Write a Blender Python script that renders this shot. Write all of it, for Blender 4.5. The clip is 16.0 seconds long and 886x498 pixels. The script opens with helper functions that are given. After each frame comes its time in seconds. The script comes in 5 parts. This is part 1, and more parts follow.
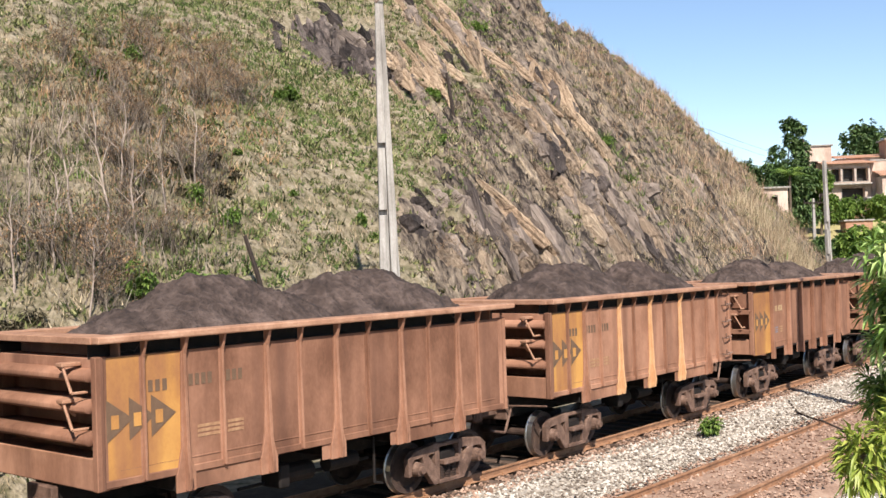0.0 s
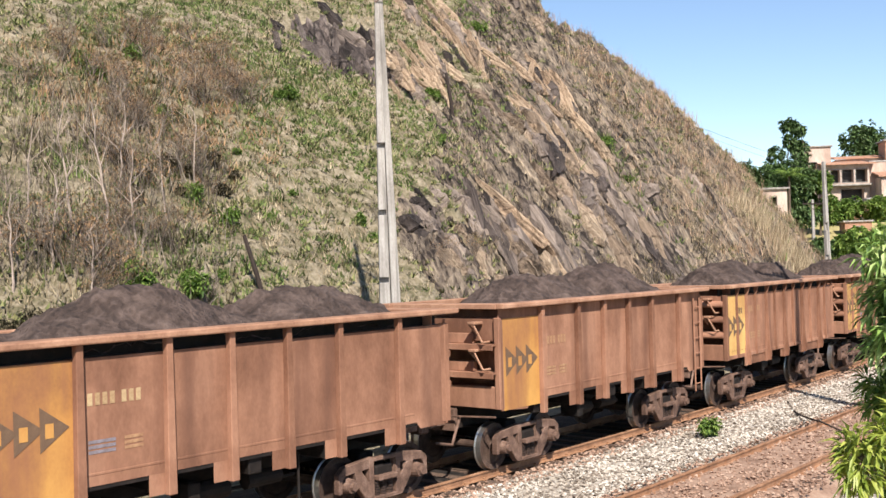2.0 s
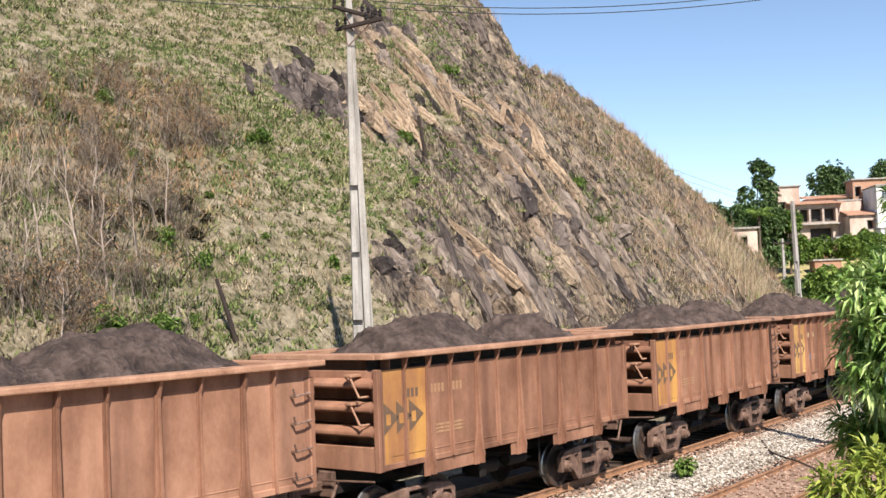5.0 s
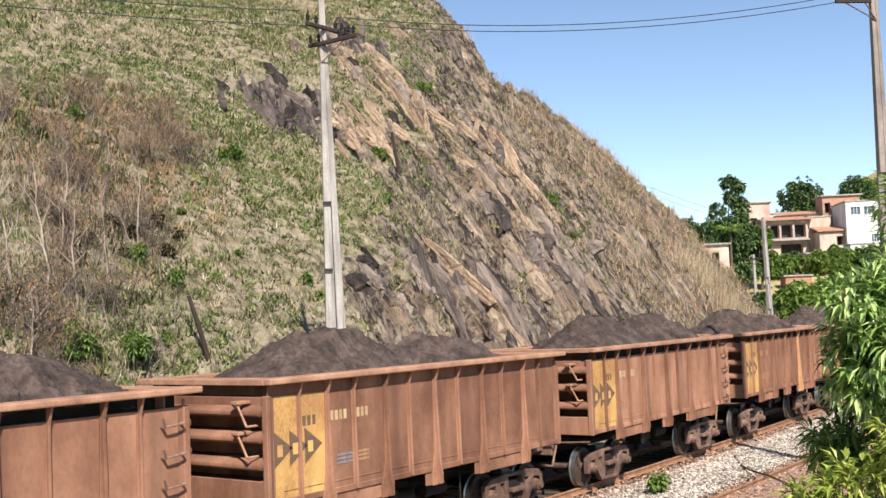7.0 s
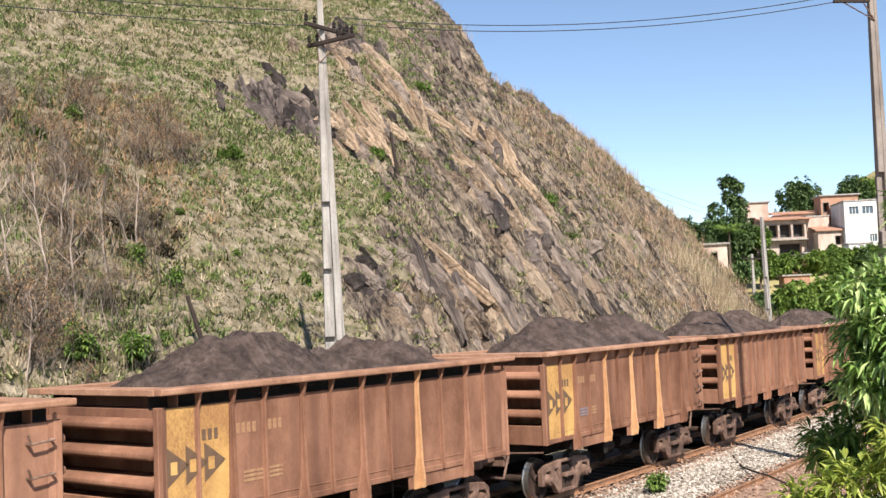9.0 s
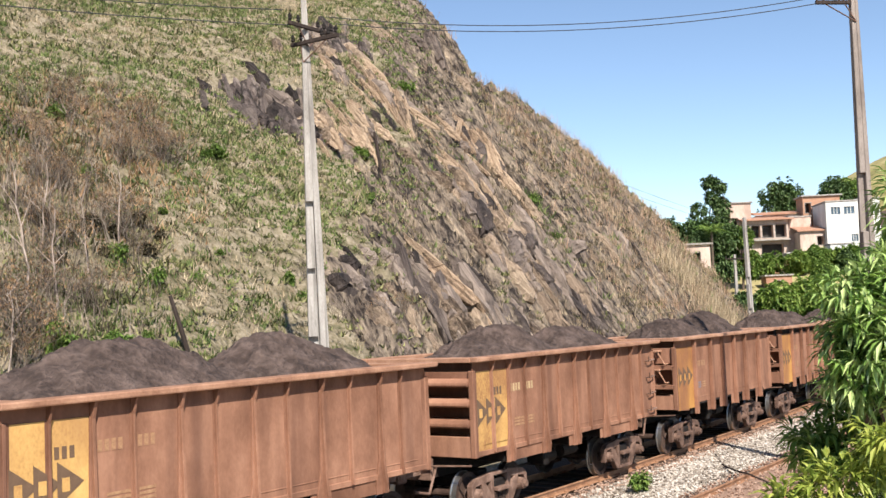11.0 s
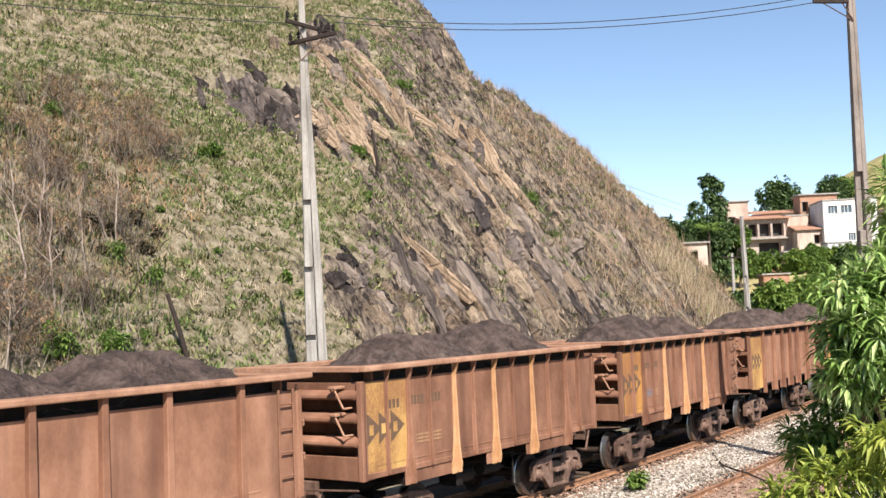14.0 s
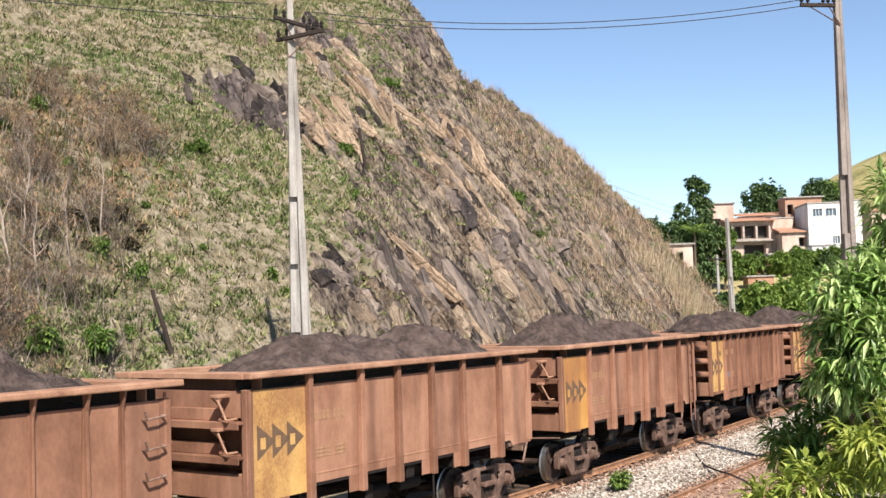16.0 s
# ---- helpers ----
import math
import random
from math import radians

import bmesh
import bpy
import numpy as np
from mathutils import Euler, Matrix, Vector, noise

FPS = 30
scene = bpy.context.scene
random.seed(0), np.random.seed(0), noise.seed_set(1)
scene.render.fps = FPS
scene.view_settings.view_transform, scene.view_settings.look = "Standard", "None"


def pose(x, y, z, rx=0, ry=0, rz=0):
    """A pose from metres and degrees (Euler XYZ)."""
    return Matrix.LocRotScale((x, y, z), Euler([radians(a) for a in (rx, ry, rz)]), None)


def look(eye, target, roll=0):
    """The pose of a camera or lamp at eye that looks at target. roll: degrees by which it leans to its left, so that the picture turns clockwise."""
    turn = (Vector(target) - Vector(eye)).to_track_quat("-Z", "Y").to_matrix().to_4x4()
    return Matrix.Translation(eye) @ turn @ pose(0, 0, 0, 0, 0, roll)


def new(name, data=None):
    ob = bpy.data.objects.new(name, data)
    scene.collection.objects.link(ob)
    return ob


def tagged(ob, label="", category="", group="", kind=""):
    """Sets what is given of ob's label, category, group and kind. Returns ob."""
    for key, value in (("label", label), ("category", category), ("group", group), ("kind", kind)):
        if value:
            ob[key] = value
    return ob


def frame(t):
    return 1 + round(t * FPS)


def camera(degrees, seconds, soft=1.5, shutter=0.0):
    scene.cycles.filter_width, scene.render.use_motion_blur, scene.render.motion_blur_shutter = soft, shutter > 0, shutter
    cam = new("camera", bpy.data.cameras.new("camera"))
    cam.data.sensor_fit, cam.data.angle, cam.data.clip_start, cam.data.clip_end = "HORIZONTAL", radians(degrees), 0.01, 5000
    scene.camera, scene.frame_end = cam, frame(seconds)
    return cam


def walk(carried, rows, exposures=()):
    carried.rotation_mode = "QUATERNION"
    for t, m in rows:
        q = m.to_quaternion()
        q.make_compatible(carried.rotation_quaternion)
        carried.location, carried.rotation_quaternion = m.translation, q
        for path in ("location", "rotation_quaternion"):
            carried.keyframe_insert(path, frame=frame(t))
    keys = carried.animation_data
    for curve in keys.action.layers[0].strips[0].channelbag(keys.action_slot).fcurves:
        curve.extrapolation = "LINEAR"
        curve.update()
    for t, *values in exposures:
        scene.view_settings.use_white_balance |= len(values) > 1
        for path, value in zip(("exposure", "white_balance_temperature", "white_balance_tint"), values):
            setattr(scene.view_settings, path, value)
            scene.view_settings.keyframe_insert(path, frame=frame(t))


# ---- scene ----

# ---------------------------------------------------------------- camera
EYE = 4.334
cam = camera(45.0, 16.0)
VIEW = [  # seconds, yaw, pitch, roll of a hand-held camera standing on one spot
    (0.0, 0.029, 0.697, 1.757), (0.5, 0.035, 0.745, 1.778), (1.0, 0.0, 0.751, 1.75), (1.5, 0.019, 0.732, 1.666),
    (2.0, -0.017, 0.696, 1.619), (2.5, -0.02, 0.968, 1.639), (3.0, -0.082, 1.144, 1.68), (3.5, -0.295, 1.625, 1.965),
    (4.0, -0.628, 2.412, 1.995), (4.5, -0.987, 2.696, 2.055), (7.0, -2.832, 3.715, 2.295), (7.5, -2.821, 3.741, 2.324),
    (8.0, -2.826, 3.701, 2.308), (10.5, -3.499, 3.71, 2.38), (11.0, -3.77, 3.667, 2.344), (11.5, -3.77, 3.667, 2.344),
    (12.0, -3.79, 3.595, 2.406), (12.5, -3.77, 3.667, 2.344), (13.0, -3.813, 3.62, 2.35), (13.5, -3.809, 3.635, 2.392),
    (14.0, -3.91, 3.577, 2.3), (14.5, -4.163, 3.536, 1.95), (15.0, -4.789, 3.593, 1.382), (15.5, -4.756, 3.629, 1.582),
    (16.0, -4.688, 3.486, 1.753)]
walk(cam, [(t, pose(0, 0, EYE, 90 + p, r, y)) for t, y, p, r in VIEW])

# ---------------------------------------------------------------- light
SUN_AZ, SUN_EL = 170.5, 44.0      # degrees clockwise from +y, degrees above the horizon
world = bpy.data.worlds.new("daylight")
scene.world = world
world.use_nodes = True
wn = world.node_tree
sky = wn.nodes.new("ShaderNodeTexSky")
sky.sky_type, sky.sun_disc = "NISHITA", False
sky.sun_elevation, sky.sun_rotation = radians(SUN_EL), radians(SUN_AZ)
sky.altitude, sky.air_density, sky.dust_density, sky.ozone_density = 300, 0.8, 0.0, 0.8
wn.links.new(sky.outputs[0], wn.nodes["Background"].inputs[0])
wn.nodes["Background"].inputs[1].default_value = 0.1
sun_data = bpy.data.lights.new("sun", "SUN")
sun_data.energy, sun_data.angle, sun_data.color = 5.0, radians(0.53), (1.0, 0.93, 0.84)
sun = new("sun", sun_data)
_az, _el = radians(SUN_AZ), radians(SUN_EL)
sun_dir = Vector((math.sin(_az) * math.cos(_el), math.cos(_az) * math.cos(_el), math.sin(_el)))
sun.matrix_world = look(sun_dir * 100, (0, 0, 0))
scene.view_settings.exposure = 0.79


# ---------------------------------------------------------------- materials
def material(name, stops, scale=4.0, rough=0.8, metal=0.0, bump=0.3, fine=60.0, stretch=(1, 1, 1), vary=0.0, island=False,
             bump_dist=0.02, detail=6.0, spec=0.3, streak=None, grain=None, speckle=0.35, through_light=0.0, crack=0.0):
    """Noise at two scales through a colour ramp, bump on top; vary: how far each object differs in brightness;
    streak: a colour that runs down the surface in stains."""
    m = bpy.data.materials.new(name)
    m.use_nodes = True
    nt = m.node_tree
    b = nt.nodes["Principled BSDF"]
    tex = nt.nodes.new("ShaderNodeTexCoord")
    mp = nt.nodes.new("ShaderNodeMapping")
    mp.inputs["Scale"].default_value = stretch
    if grain:      # the beds run along this direction
        turn = nt.nodes.new("ShaderNodeMapping")
        turn.inputs["Rotation"].default_value = Vector(grain).rotation_difference(Vector((1, 0, 0))).to_euler()
        nt.links.new(tex.outputs["Object"], turn.inputs[0])
        nt.links.new(turn.outputs[0], mp.inputs[0])
    else:
        nt.links.new(tex.outputs["Object"], mp.inputs[0])
    big = nt.nodes.new("ShaderNodeTexNoise")
    big.inputs["Scale"].default_value, big.inputs["Detail"].default_value = scale, detail
    big.inputs["Roughness"].default_value = 0.62
    small = nt.nodes.new("ShaderNodeTexNoise")
    small.inputs["Scale"].default_value, small.inputs["Detail"].default_value = fine, 4
    nt.links.new(mp.outputs[0], big.inputs[0])
    nt.links.new(mp.outputs[0], small.inputs[0])
    mix = nt.nodes.new("ShaderNodeMath")
    mix.operation = "MULTIPLY_ADD"
    nt.links.new(small.outputs[0], mix.inputs[0])
    mix.inputs[1].default_value = speckle
    add = nt.nodes.new("ShaderNodeMath")
    add.operation = "MULTIPLY_ADD"
    nt.links.new(big.outputs[0], add.inputs[0])
    add.inputs[1].default_value, add.inputs[2].default_value = 1.0, -speckle / 2
    nt.links.new(add.outputs[0], mix.inputs[2])
    last = mix.outputs[0]
    if vary:
        src = nt.nodes.new("ShaderNodeNewGeometry" if island else "ShaderNodeObjectInfo")
        va = nt.nodes.new("ShaderNodeMath")
        va.operation = "MULTIPLY_ADD"
        nt.links.new(src.outputs["Random Per Island" if island else "Random"], va.inputs[0])
        va.inputs[1].default_value = vary
        vb = nt.nodes.new("ShaderNodeMath")
        vb.operation = "ADD"
        vb.inputs[1].default_value = -vary / 2
        nt.links.new(last, va.inputs[2])
        nt.links.new(va.outputs[0], vb.inputs[0])
        last = vb.outputs[0]
    ramp = nt.nodes.new("ShaderNodeValToRGB")
    els = ramp.color_ramp.elements
    while len(els) < len(stops):
        els.new(0.5)
    for e, (p, c) in zip(els, stops):
        e.position, e.color = p, (*c, 1)
    nt.links.new(last, ramp.inputs[0])
    colour = ramp.outputs[0]
    if streak:
        sm = nt.nodes.new("ShaderNodeMapping")
        sm.inputs["Scale"].default_value = streak[2]
        nt.links.new(tex.outputs["Object"], sm.inputs[0])
        sn = nt.nodes.new("ShaderNodeTexNoise")
        sn.inputs["Scale"].default_value, sn.inputs["Detail"].default_value = 1.0, 5
        nt.links.new(sm.outputs[0], sn.inputs[0])
        sr = nt.nodes.new("ShaderNodeMapRange")
        sr.inputs[1].default_value, sr.inputs[2].default_value = 0.48, 0.72
        sr.inputs[3].default_value, sr.inputs[4].default_value = 0.0, streak[1]
        nt.links.new(sn.outputs[0], sr.inputs[0])
        mx = nt.nodes.new("ShaderNodeMix")
        mx.data_type = "RGBA"
        nt.links.new(sr.outputs[0], mx.inputs["Factor"])
        nt.links.new(colour, mx.inputs["A"])
        mx.inputs["B"].default_value = (*streak[0], 1)
        colour = mx.outputs["Result"]
    if crack:      # dark joints along the beds, in places, with their shadow put into the colour
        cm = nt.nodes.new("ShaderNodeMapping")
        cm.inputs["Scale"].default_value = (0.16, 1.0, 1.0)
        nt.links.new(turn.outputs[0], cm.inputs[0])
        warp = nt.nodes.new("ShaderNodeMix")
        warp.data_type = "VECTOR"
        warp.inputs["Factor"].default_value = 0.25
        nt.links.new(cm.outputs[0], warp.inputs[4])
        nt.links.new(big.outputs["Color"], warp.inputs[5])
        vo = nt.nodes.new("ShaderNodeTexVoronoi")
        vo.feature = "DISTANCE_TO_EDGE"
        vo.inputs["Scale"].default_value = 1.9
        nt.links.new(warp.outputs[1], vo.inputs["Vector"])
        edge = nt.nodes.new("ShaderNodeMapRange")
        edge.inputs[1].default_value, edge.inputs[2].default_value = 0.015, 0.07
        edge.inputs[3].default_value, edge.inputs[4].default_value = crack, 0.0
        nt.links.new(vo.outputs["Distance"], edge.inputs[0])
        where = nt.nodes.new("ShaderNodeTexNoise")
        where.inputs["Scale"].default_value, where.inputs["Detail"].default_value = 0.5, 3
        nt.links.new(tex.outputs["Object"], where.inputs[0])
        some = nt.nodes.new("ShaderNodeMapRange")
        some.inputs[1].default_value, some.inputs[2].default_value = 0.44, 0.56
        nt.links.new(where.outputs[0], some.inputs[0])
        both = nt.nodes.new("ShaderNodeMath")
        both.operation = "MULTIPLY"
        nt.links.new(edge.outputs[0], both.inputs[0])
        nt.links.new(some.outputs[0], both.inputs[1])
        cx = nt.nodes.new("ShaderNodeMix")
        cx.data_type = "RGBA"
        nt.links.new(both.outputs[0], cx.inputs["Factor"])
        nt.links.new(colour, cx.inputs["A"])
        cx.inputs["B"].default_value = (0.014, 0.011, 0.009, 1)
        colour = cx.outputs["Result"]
    nt.links.new(colour, b.inputs["Base Color"])
    b.inputs["Roughness"].default_value, b.inputs["Metallic"].default_value = rough, metal
    b.inputs["Specular IOR Level"].default_value = spec
    if bump:
        bp = nt.nodes.new("ShaderNodeBump")
        bp.inputs["Strength"].default_value, bp.inputs["Distance"].default_value = bump, bump_dist
        nt.links.new(mix.outputs[0], bp.inputs["Height"])
        nt.links.new(bp.outputs[0], b.inputs["Normal"])
    if through_light:      # thin leaves let some of the light through
        tr = nt.nodes.new("ShaderNodeBsdfTranslucent")
        nt.links.new(colour, tr.inputs["Color"])
        ms = nt.nodes.new("ShaderNodeMixShader")
        ms.inputs[0].default_value = through_light
        nt.links.new(b.outputs[0], ms.inputs[1])
        nt.links.new(tr.outputs[0], ms.inputs[2])
        nt.links.new(ms.outputs[0], nt.nodes["Material Output"].inputs[0])
    return m


RUST = material("rusty_brown_paint", [(0.28, (0.14, 0.067, 0.042)), (0.5, (0.262, 0.132, 0.084)), (0.72, (0.41, 0.22, 0.143))], 0.9, 0.85,
                bump=0.12, fine=26, stretch=(1, 1, 0.55), vary=0.22, detail=7, spec=0.1, streak=((0.11, 0.055, 0.039), 0.65, (2.1, 2.1, 0.22)), speckle=0.14)
CHORD = material("rusty_worn_edge", [(0.3, (0.22, 0.11, 0.067)), (0.55, (0.36, 0.195, 0.122)), (0.75, (0.48, 0.285, 0.19))], 2.0, 0.7, bump=0.15, fine=30, vary=0.1)
TAN = material("fresh_primer_tan", [(0.3, (0.34, 0.17, 0.08)), (0.55, (0.5, 0.28, 0.14)), (0.8, (0.6, 0.38, 0.22))], 2.0, 0.7, bump=0.1, vary=0.15)
YELLOW = material("faded_yellow_paint", [(0.28, (0.29, 0.148, 0.062)), (0.45, (0.49, 0.285, 0.1)), (0.7, (0.62, 0.4, 0.145))], 0.8, 0.75,
                  bump=0.1, fine=30, stretch=(1, 1, 0.7), vary=0.25, spec=0.2, streak=((0.27, 0.13, 0.065), 0.75, (1.6, 1.6, 0.3)))
YELLOW_DULL = material("rust_stained_yellow_paint", [(0.28, (0.24, 0.11, 0.048)), (0.48, (0.41, 0.2, 0.062)), (0.7, (0.53, 0.285, 0.082))], 0.8, 0.75,
                       bump=0.1, fine=30, stretch=(1, 1, 0.7), vary=0.2, spec=0.2, streak=((0.24, 0.105, 0.06), 0.8, (2.4, 2.4, 0.25)), speckle=0.15)
MARK_DARK = material("faded_grey_marking", [(0.3, (0.1, 0.06, 0.04)), (0.7, (0.16, 0.1, 0.06))], 3.0, 0.8, bump=0.05)
MARK_PALE = material("faded_cream_marking", [(0.3, (0.3, 0.19, 0.1)), (0.7, (0.5, 0.37, 0.21))], 9.0, 0.8, bump=0.05, vary=0.3)
NUMBER = material("faded_tan_lettering", [(0.3, (0.22, 0.105, 0.06)), (0.7, (0.4, 0.24, 0.13))], 9.0, 0.8, bump=0.05)
MARK_BLUE = material("faded_blue_marking", [(0.3, (0.13, 0.095, 0.095)), (0.7, (0.24, 0.22, 0.25))], 9.0, 0.8, bump=0.05)
# sooty steel, coloured darker still for the shade under the wagons
STEEL_DARK = material("sooty_shade_dark_steel", [(0.3, (0.006, 0.0045, 0.004)), (0.6, (0.016, 0.011, 0.009)), (0.8, (0.04, 0.027, 0.021))], 5, 0.75, bump=0.3, fine=50)
BOGIE = material("dusty_bogie_steel", [(0.3, (0.06, 0.034, 0.025)), (0.55, (0.15, 0.089, 0.065)), (0.8, (0.3, 0.195, 0.15))], 4, 0.75, bump=0.3, fine=40, vary=0.15)
WHEEL_STEEL = material("dull_wheel_steel", [(0.3, (0.03, 0.018, 0.014)), (0.55, (0.062, 0.038, 0.029)), (0.8, (0.12, 0.077, 0.058))], 4, 0.7, bump=0.3, fine=40, vary=0.2)
TREAD = material("polished_wheel_steel", [(0.3, (0.35, 0.33, 0.31)), (0.7, (0.5, 0.48, 0.46))], 6, 0.32, 0.9, bump=0.05)
ORE = material("dark_ore_fines", [(0.25, (0.022, 0.015, 0.013)), (0.46, (0.06, 0.041, 0.034)), (0.72, (0.135, 0.096, 0.081))], 2.2, 0.95, bump=1.0, fine=9,
               bump_dist=0.2, vary=0.08, detail=12, speckle=0.45)
BALLAST = material("pale_ballast", [(0.3, (0.19, 0.158, 0.128)), (0.5, (0.345, 0.302, 0.252)), (0.7, (0.51, 0.465, 0.405))], 1.2, 0.9, bump=0.8, fine=14, bump_dist=0.05)
STONE = material("ballast_stone", [(0.25, (0.15, 0.12, 0.095)), (0.5, (0.34, 0.29, 0.238)), (0.75, (0.55, 0.495, 0.43))], 0.7, 0.9, bump=0.2, vary=0.6, island=True)
BED = material("rusty_brown_ballast", [(0.3, (0.16, 0.095, 0.065)), (0.5, (0.29, 0.185, 0.13)), (0.75, (0.42, 0.3, 0.225))], 1.5, 0.95, bump=0.8, fine=14, bump_dist=0.04)
BED_STONE = material("rust_stained_stone", [(0.3, (0.17, 0.1, 0.07)), (0.5, (0.3, 0.19, 0.135)), (0.75, (0.44, 0.31, 0.235))], 2.0, 0.9, bump=0.2, vary=0.35, island=True)
RAIL = material("rusty_rail", [(0.3, (0.18, 0.09, 0.05)), (0.6, (0.32, 0.17, 0.095)), (0.8, (0.42, 0.245, 0.15))], 3.0, 0.75, bump=0.1)
SLEEPER = material("weathered_sleeper", [(0.3, (0.05, 0.032, 0.024)), (0.6, (0.11, 0.072, 0.052)), (0.8, (0.19, 0.13, 0.1))], 5, 0.9, bump=0.5, fine=40, stretch=(1, 6, 1), vary=0.2)
CONCRETE = material("weathered_concrete", [(0.3, (0.2, 0.18, 0.16)), (0.5, (0.34, 0.31, 0.28)), (0.75, (0.48, 0.45, 0.41))], 2.2, 0.88, bump=0.25, fine=50, stretch=(1, 1, 0.3),
                    streak=((0.13, 0.115, 0.1), 0.75, (9, 9, 0.35)))
CONCRETE_DARK = material("brown_grey_concrete", [(0.3, (0.14, 0.115, 0.1)), (0.5, (0.24, 0.2, 0.175)), (0.75, (0.36, 0.31, 0.275))], 2.2, 0.88, bump=0.25, fine=50, stretch=(1, 1, 0.3))
DARK_WOOD = material("charred_post_wood", [(0.3, (0.018, 0.013, 0.011)), (0.7, (0.06, 0.042, 0.034))], 6, 0.9, bump=0.4, stretch=(4, 4, 0.5))
WIRE = material("cable_black", [(0.3, (0.02, 0.022, 0.025)), (0.7, (0.045, 0.05, 0.055))], 5, 0.6, bump=0)
SOIL = material("dry_soil_with_grass", [(0.28, (0.07, 0.068, 0.03)), (0.4, (0.15, 0.128, 0.075)), (0.5, (0.23, 0.19, 0.125)), (0.62, (0.3, 0.25, 0.175)), (0.78, (0.4, 0.34, 0.25))], 1.6, 0.95,
                bump=1.0, fine=7.0, bump_dist=0.3, detail=12, speckle=0.5)
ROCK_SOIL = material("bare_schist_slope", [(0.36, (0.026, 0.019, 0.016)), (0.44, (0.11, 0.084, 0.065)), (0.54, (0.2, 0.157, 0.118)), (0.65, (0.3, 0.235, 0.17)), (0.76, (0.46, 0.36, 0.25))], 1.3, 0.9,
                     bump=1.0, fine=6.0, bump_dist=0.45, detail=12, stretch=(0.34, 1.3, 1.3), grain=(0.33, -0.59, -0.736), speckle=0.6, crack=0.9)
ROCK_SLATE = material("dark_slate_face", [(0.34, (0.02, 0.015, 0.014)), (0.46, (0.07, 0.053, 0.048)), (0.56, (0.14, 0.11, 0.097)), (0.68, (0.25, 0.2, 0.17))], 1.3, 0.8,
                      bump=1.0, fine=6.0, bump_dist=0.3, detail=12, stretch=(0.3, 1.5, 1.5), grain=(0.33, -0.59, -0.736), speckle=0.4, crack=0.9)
ROCK_GREY = material("grey_brown_schist", [(0.28, (0.045, 0.034, 0.03)), (0.42, (0.14, 0.108, 0.09)), (0.58, (0.225, 0.176, 0.145)), (0.8, (0.37, 0.295, 0.235))], 1.6, 0.85, bump=1.0,
                     fine=9, stretch=(0.35, 2.2, 2.2), bump_dist=0.22, vary=0.22, detail=12)
ROCK_TAN = material("ochre_weathered_rock", [(0.28, (0.06, 0.042, 0.03)), (0.42, (0.19, 0.137, 0.098)), (0.58, (0.31, 0.228, 0.16)), (0.8, (0.48, 0.37, 0.265))], 1.9, 0.85, bump=1.0, fine=10,
                    stretch=(0.35, 2.4, 2.4), bump_dist=0.25, vary=0.28, detail=12)
ROCK_DARK = material("dark_slate_rock", [(0.3, (0.016, 0.012, 0.011)), (0.5, (0.058, 0.044, 0.039)), (0.75, (0.16, 0.127, 0.11))], 1.3, 0.8, bump=1.0, fine=8,
                     stretch=(0.5, 1.8, 1.8), bump_dist=0.22, vary=0.36, detail=10)
ROCK_PALE = material("pale_ochre_bed", [(0.28, (0.1, 0.066, 0.044)), (0.42, (0.3, 0.205, 0.133)), (0.58, (0.45, 0.325, 0.22)), (0.8, (0.6, 0.46, 0.33))], 1.9, 0.85, bump=1.0, fine=10,
                     stretch=(0.4, 2.0, 2.0), bump_dist=0.2, vary=0.2, detail=10)
BROWN_STRAW = material("brown_dead_grass", [(0.2, (0.1, 0.07, 0.045)), (0.5, (0.2, 0.145, 0.095)), (0.8, (0.33, 0.25, 0.165))], 1.0, 0.9, bump=0, vary=0.7, island=True)
PINK_STRAW = material("pinkish_tall_straw", [(0.2, (0.2, 0.118, 0.075)), (0.5, (0.36, 0.235, 0.155)), (0.8, (0.56, 0.41, 0.28))], 1.0, 0.9, bump=0, vary=0.8, island=True)
STRAW = material("dry_straw_grass", [(0.2, (0.19, 0.14, 0.085)), (0.5, (0.34, 0.265, 0.165)), (0.8, (0.52, 0.42, 0.28))], 1.0, 0.9, bump=0, vary=0.7, island=True)
RUSSET = material("russet_dry_brush", [(0.2, (0.13, 0.08, 0.045)), (0.5, (0.28, 0.165, 0.085)), (0.8, (0.42, 0.26, 0.14))], 1.0, 0.9, bump=0, vary=0.7, island=True)
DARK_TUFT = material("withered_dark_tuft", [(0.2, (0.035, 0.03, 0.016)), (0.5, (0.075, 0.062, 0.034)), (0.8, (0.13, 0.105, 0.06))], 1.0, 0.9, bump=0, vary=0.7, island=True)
TUSSOCK = material("olive_tussock_grass", [(0.2, (0.05, 0.062, 0.02)), (0.5, (0.12, 0.135, 0.046)), (0.8, (0.26, 0.245, 0.11))], 0.5, 0.9, bump=0, vary=0.75, island=True)
GREEN_TUFT = material("green_tuft_grass", [(0.2, (0.04, 0.066, 0.016)), (0.5, (0.1, 0.138, 0.038)), (0.8, (0.2, 0.235, 0.08))], 1.0, 0.85, bump=0, vary=0.8, island=True)
TWIG = material("bare_grey_twig", [(0.3, (0.09, 0.068, 0.052)), (0.6, (0.19, 0.15, 0.118)), (0.8, (0.36, 0.3, 0.24))], 3, 0.9, bump=0, vary=0.6, island=True)
PALE_TWIG = material("pale_bare_bark", [(0.3, (0.24, 0.185, 0.15)), (0.6, (0.4, 0.32, 0.265)), (0.8, (0.52, 0.44, 0.38))], 6, 0.9, bump=0)
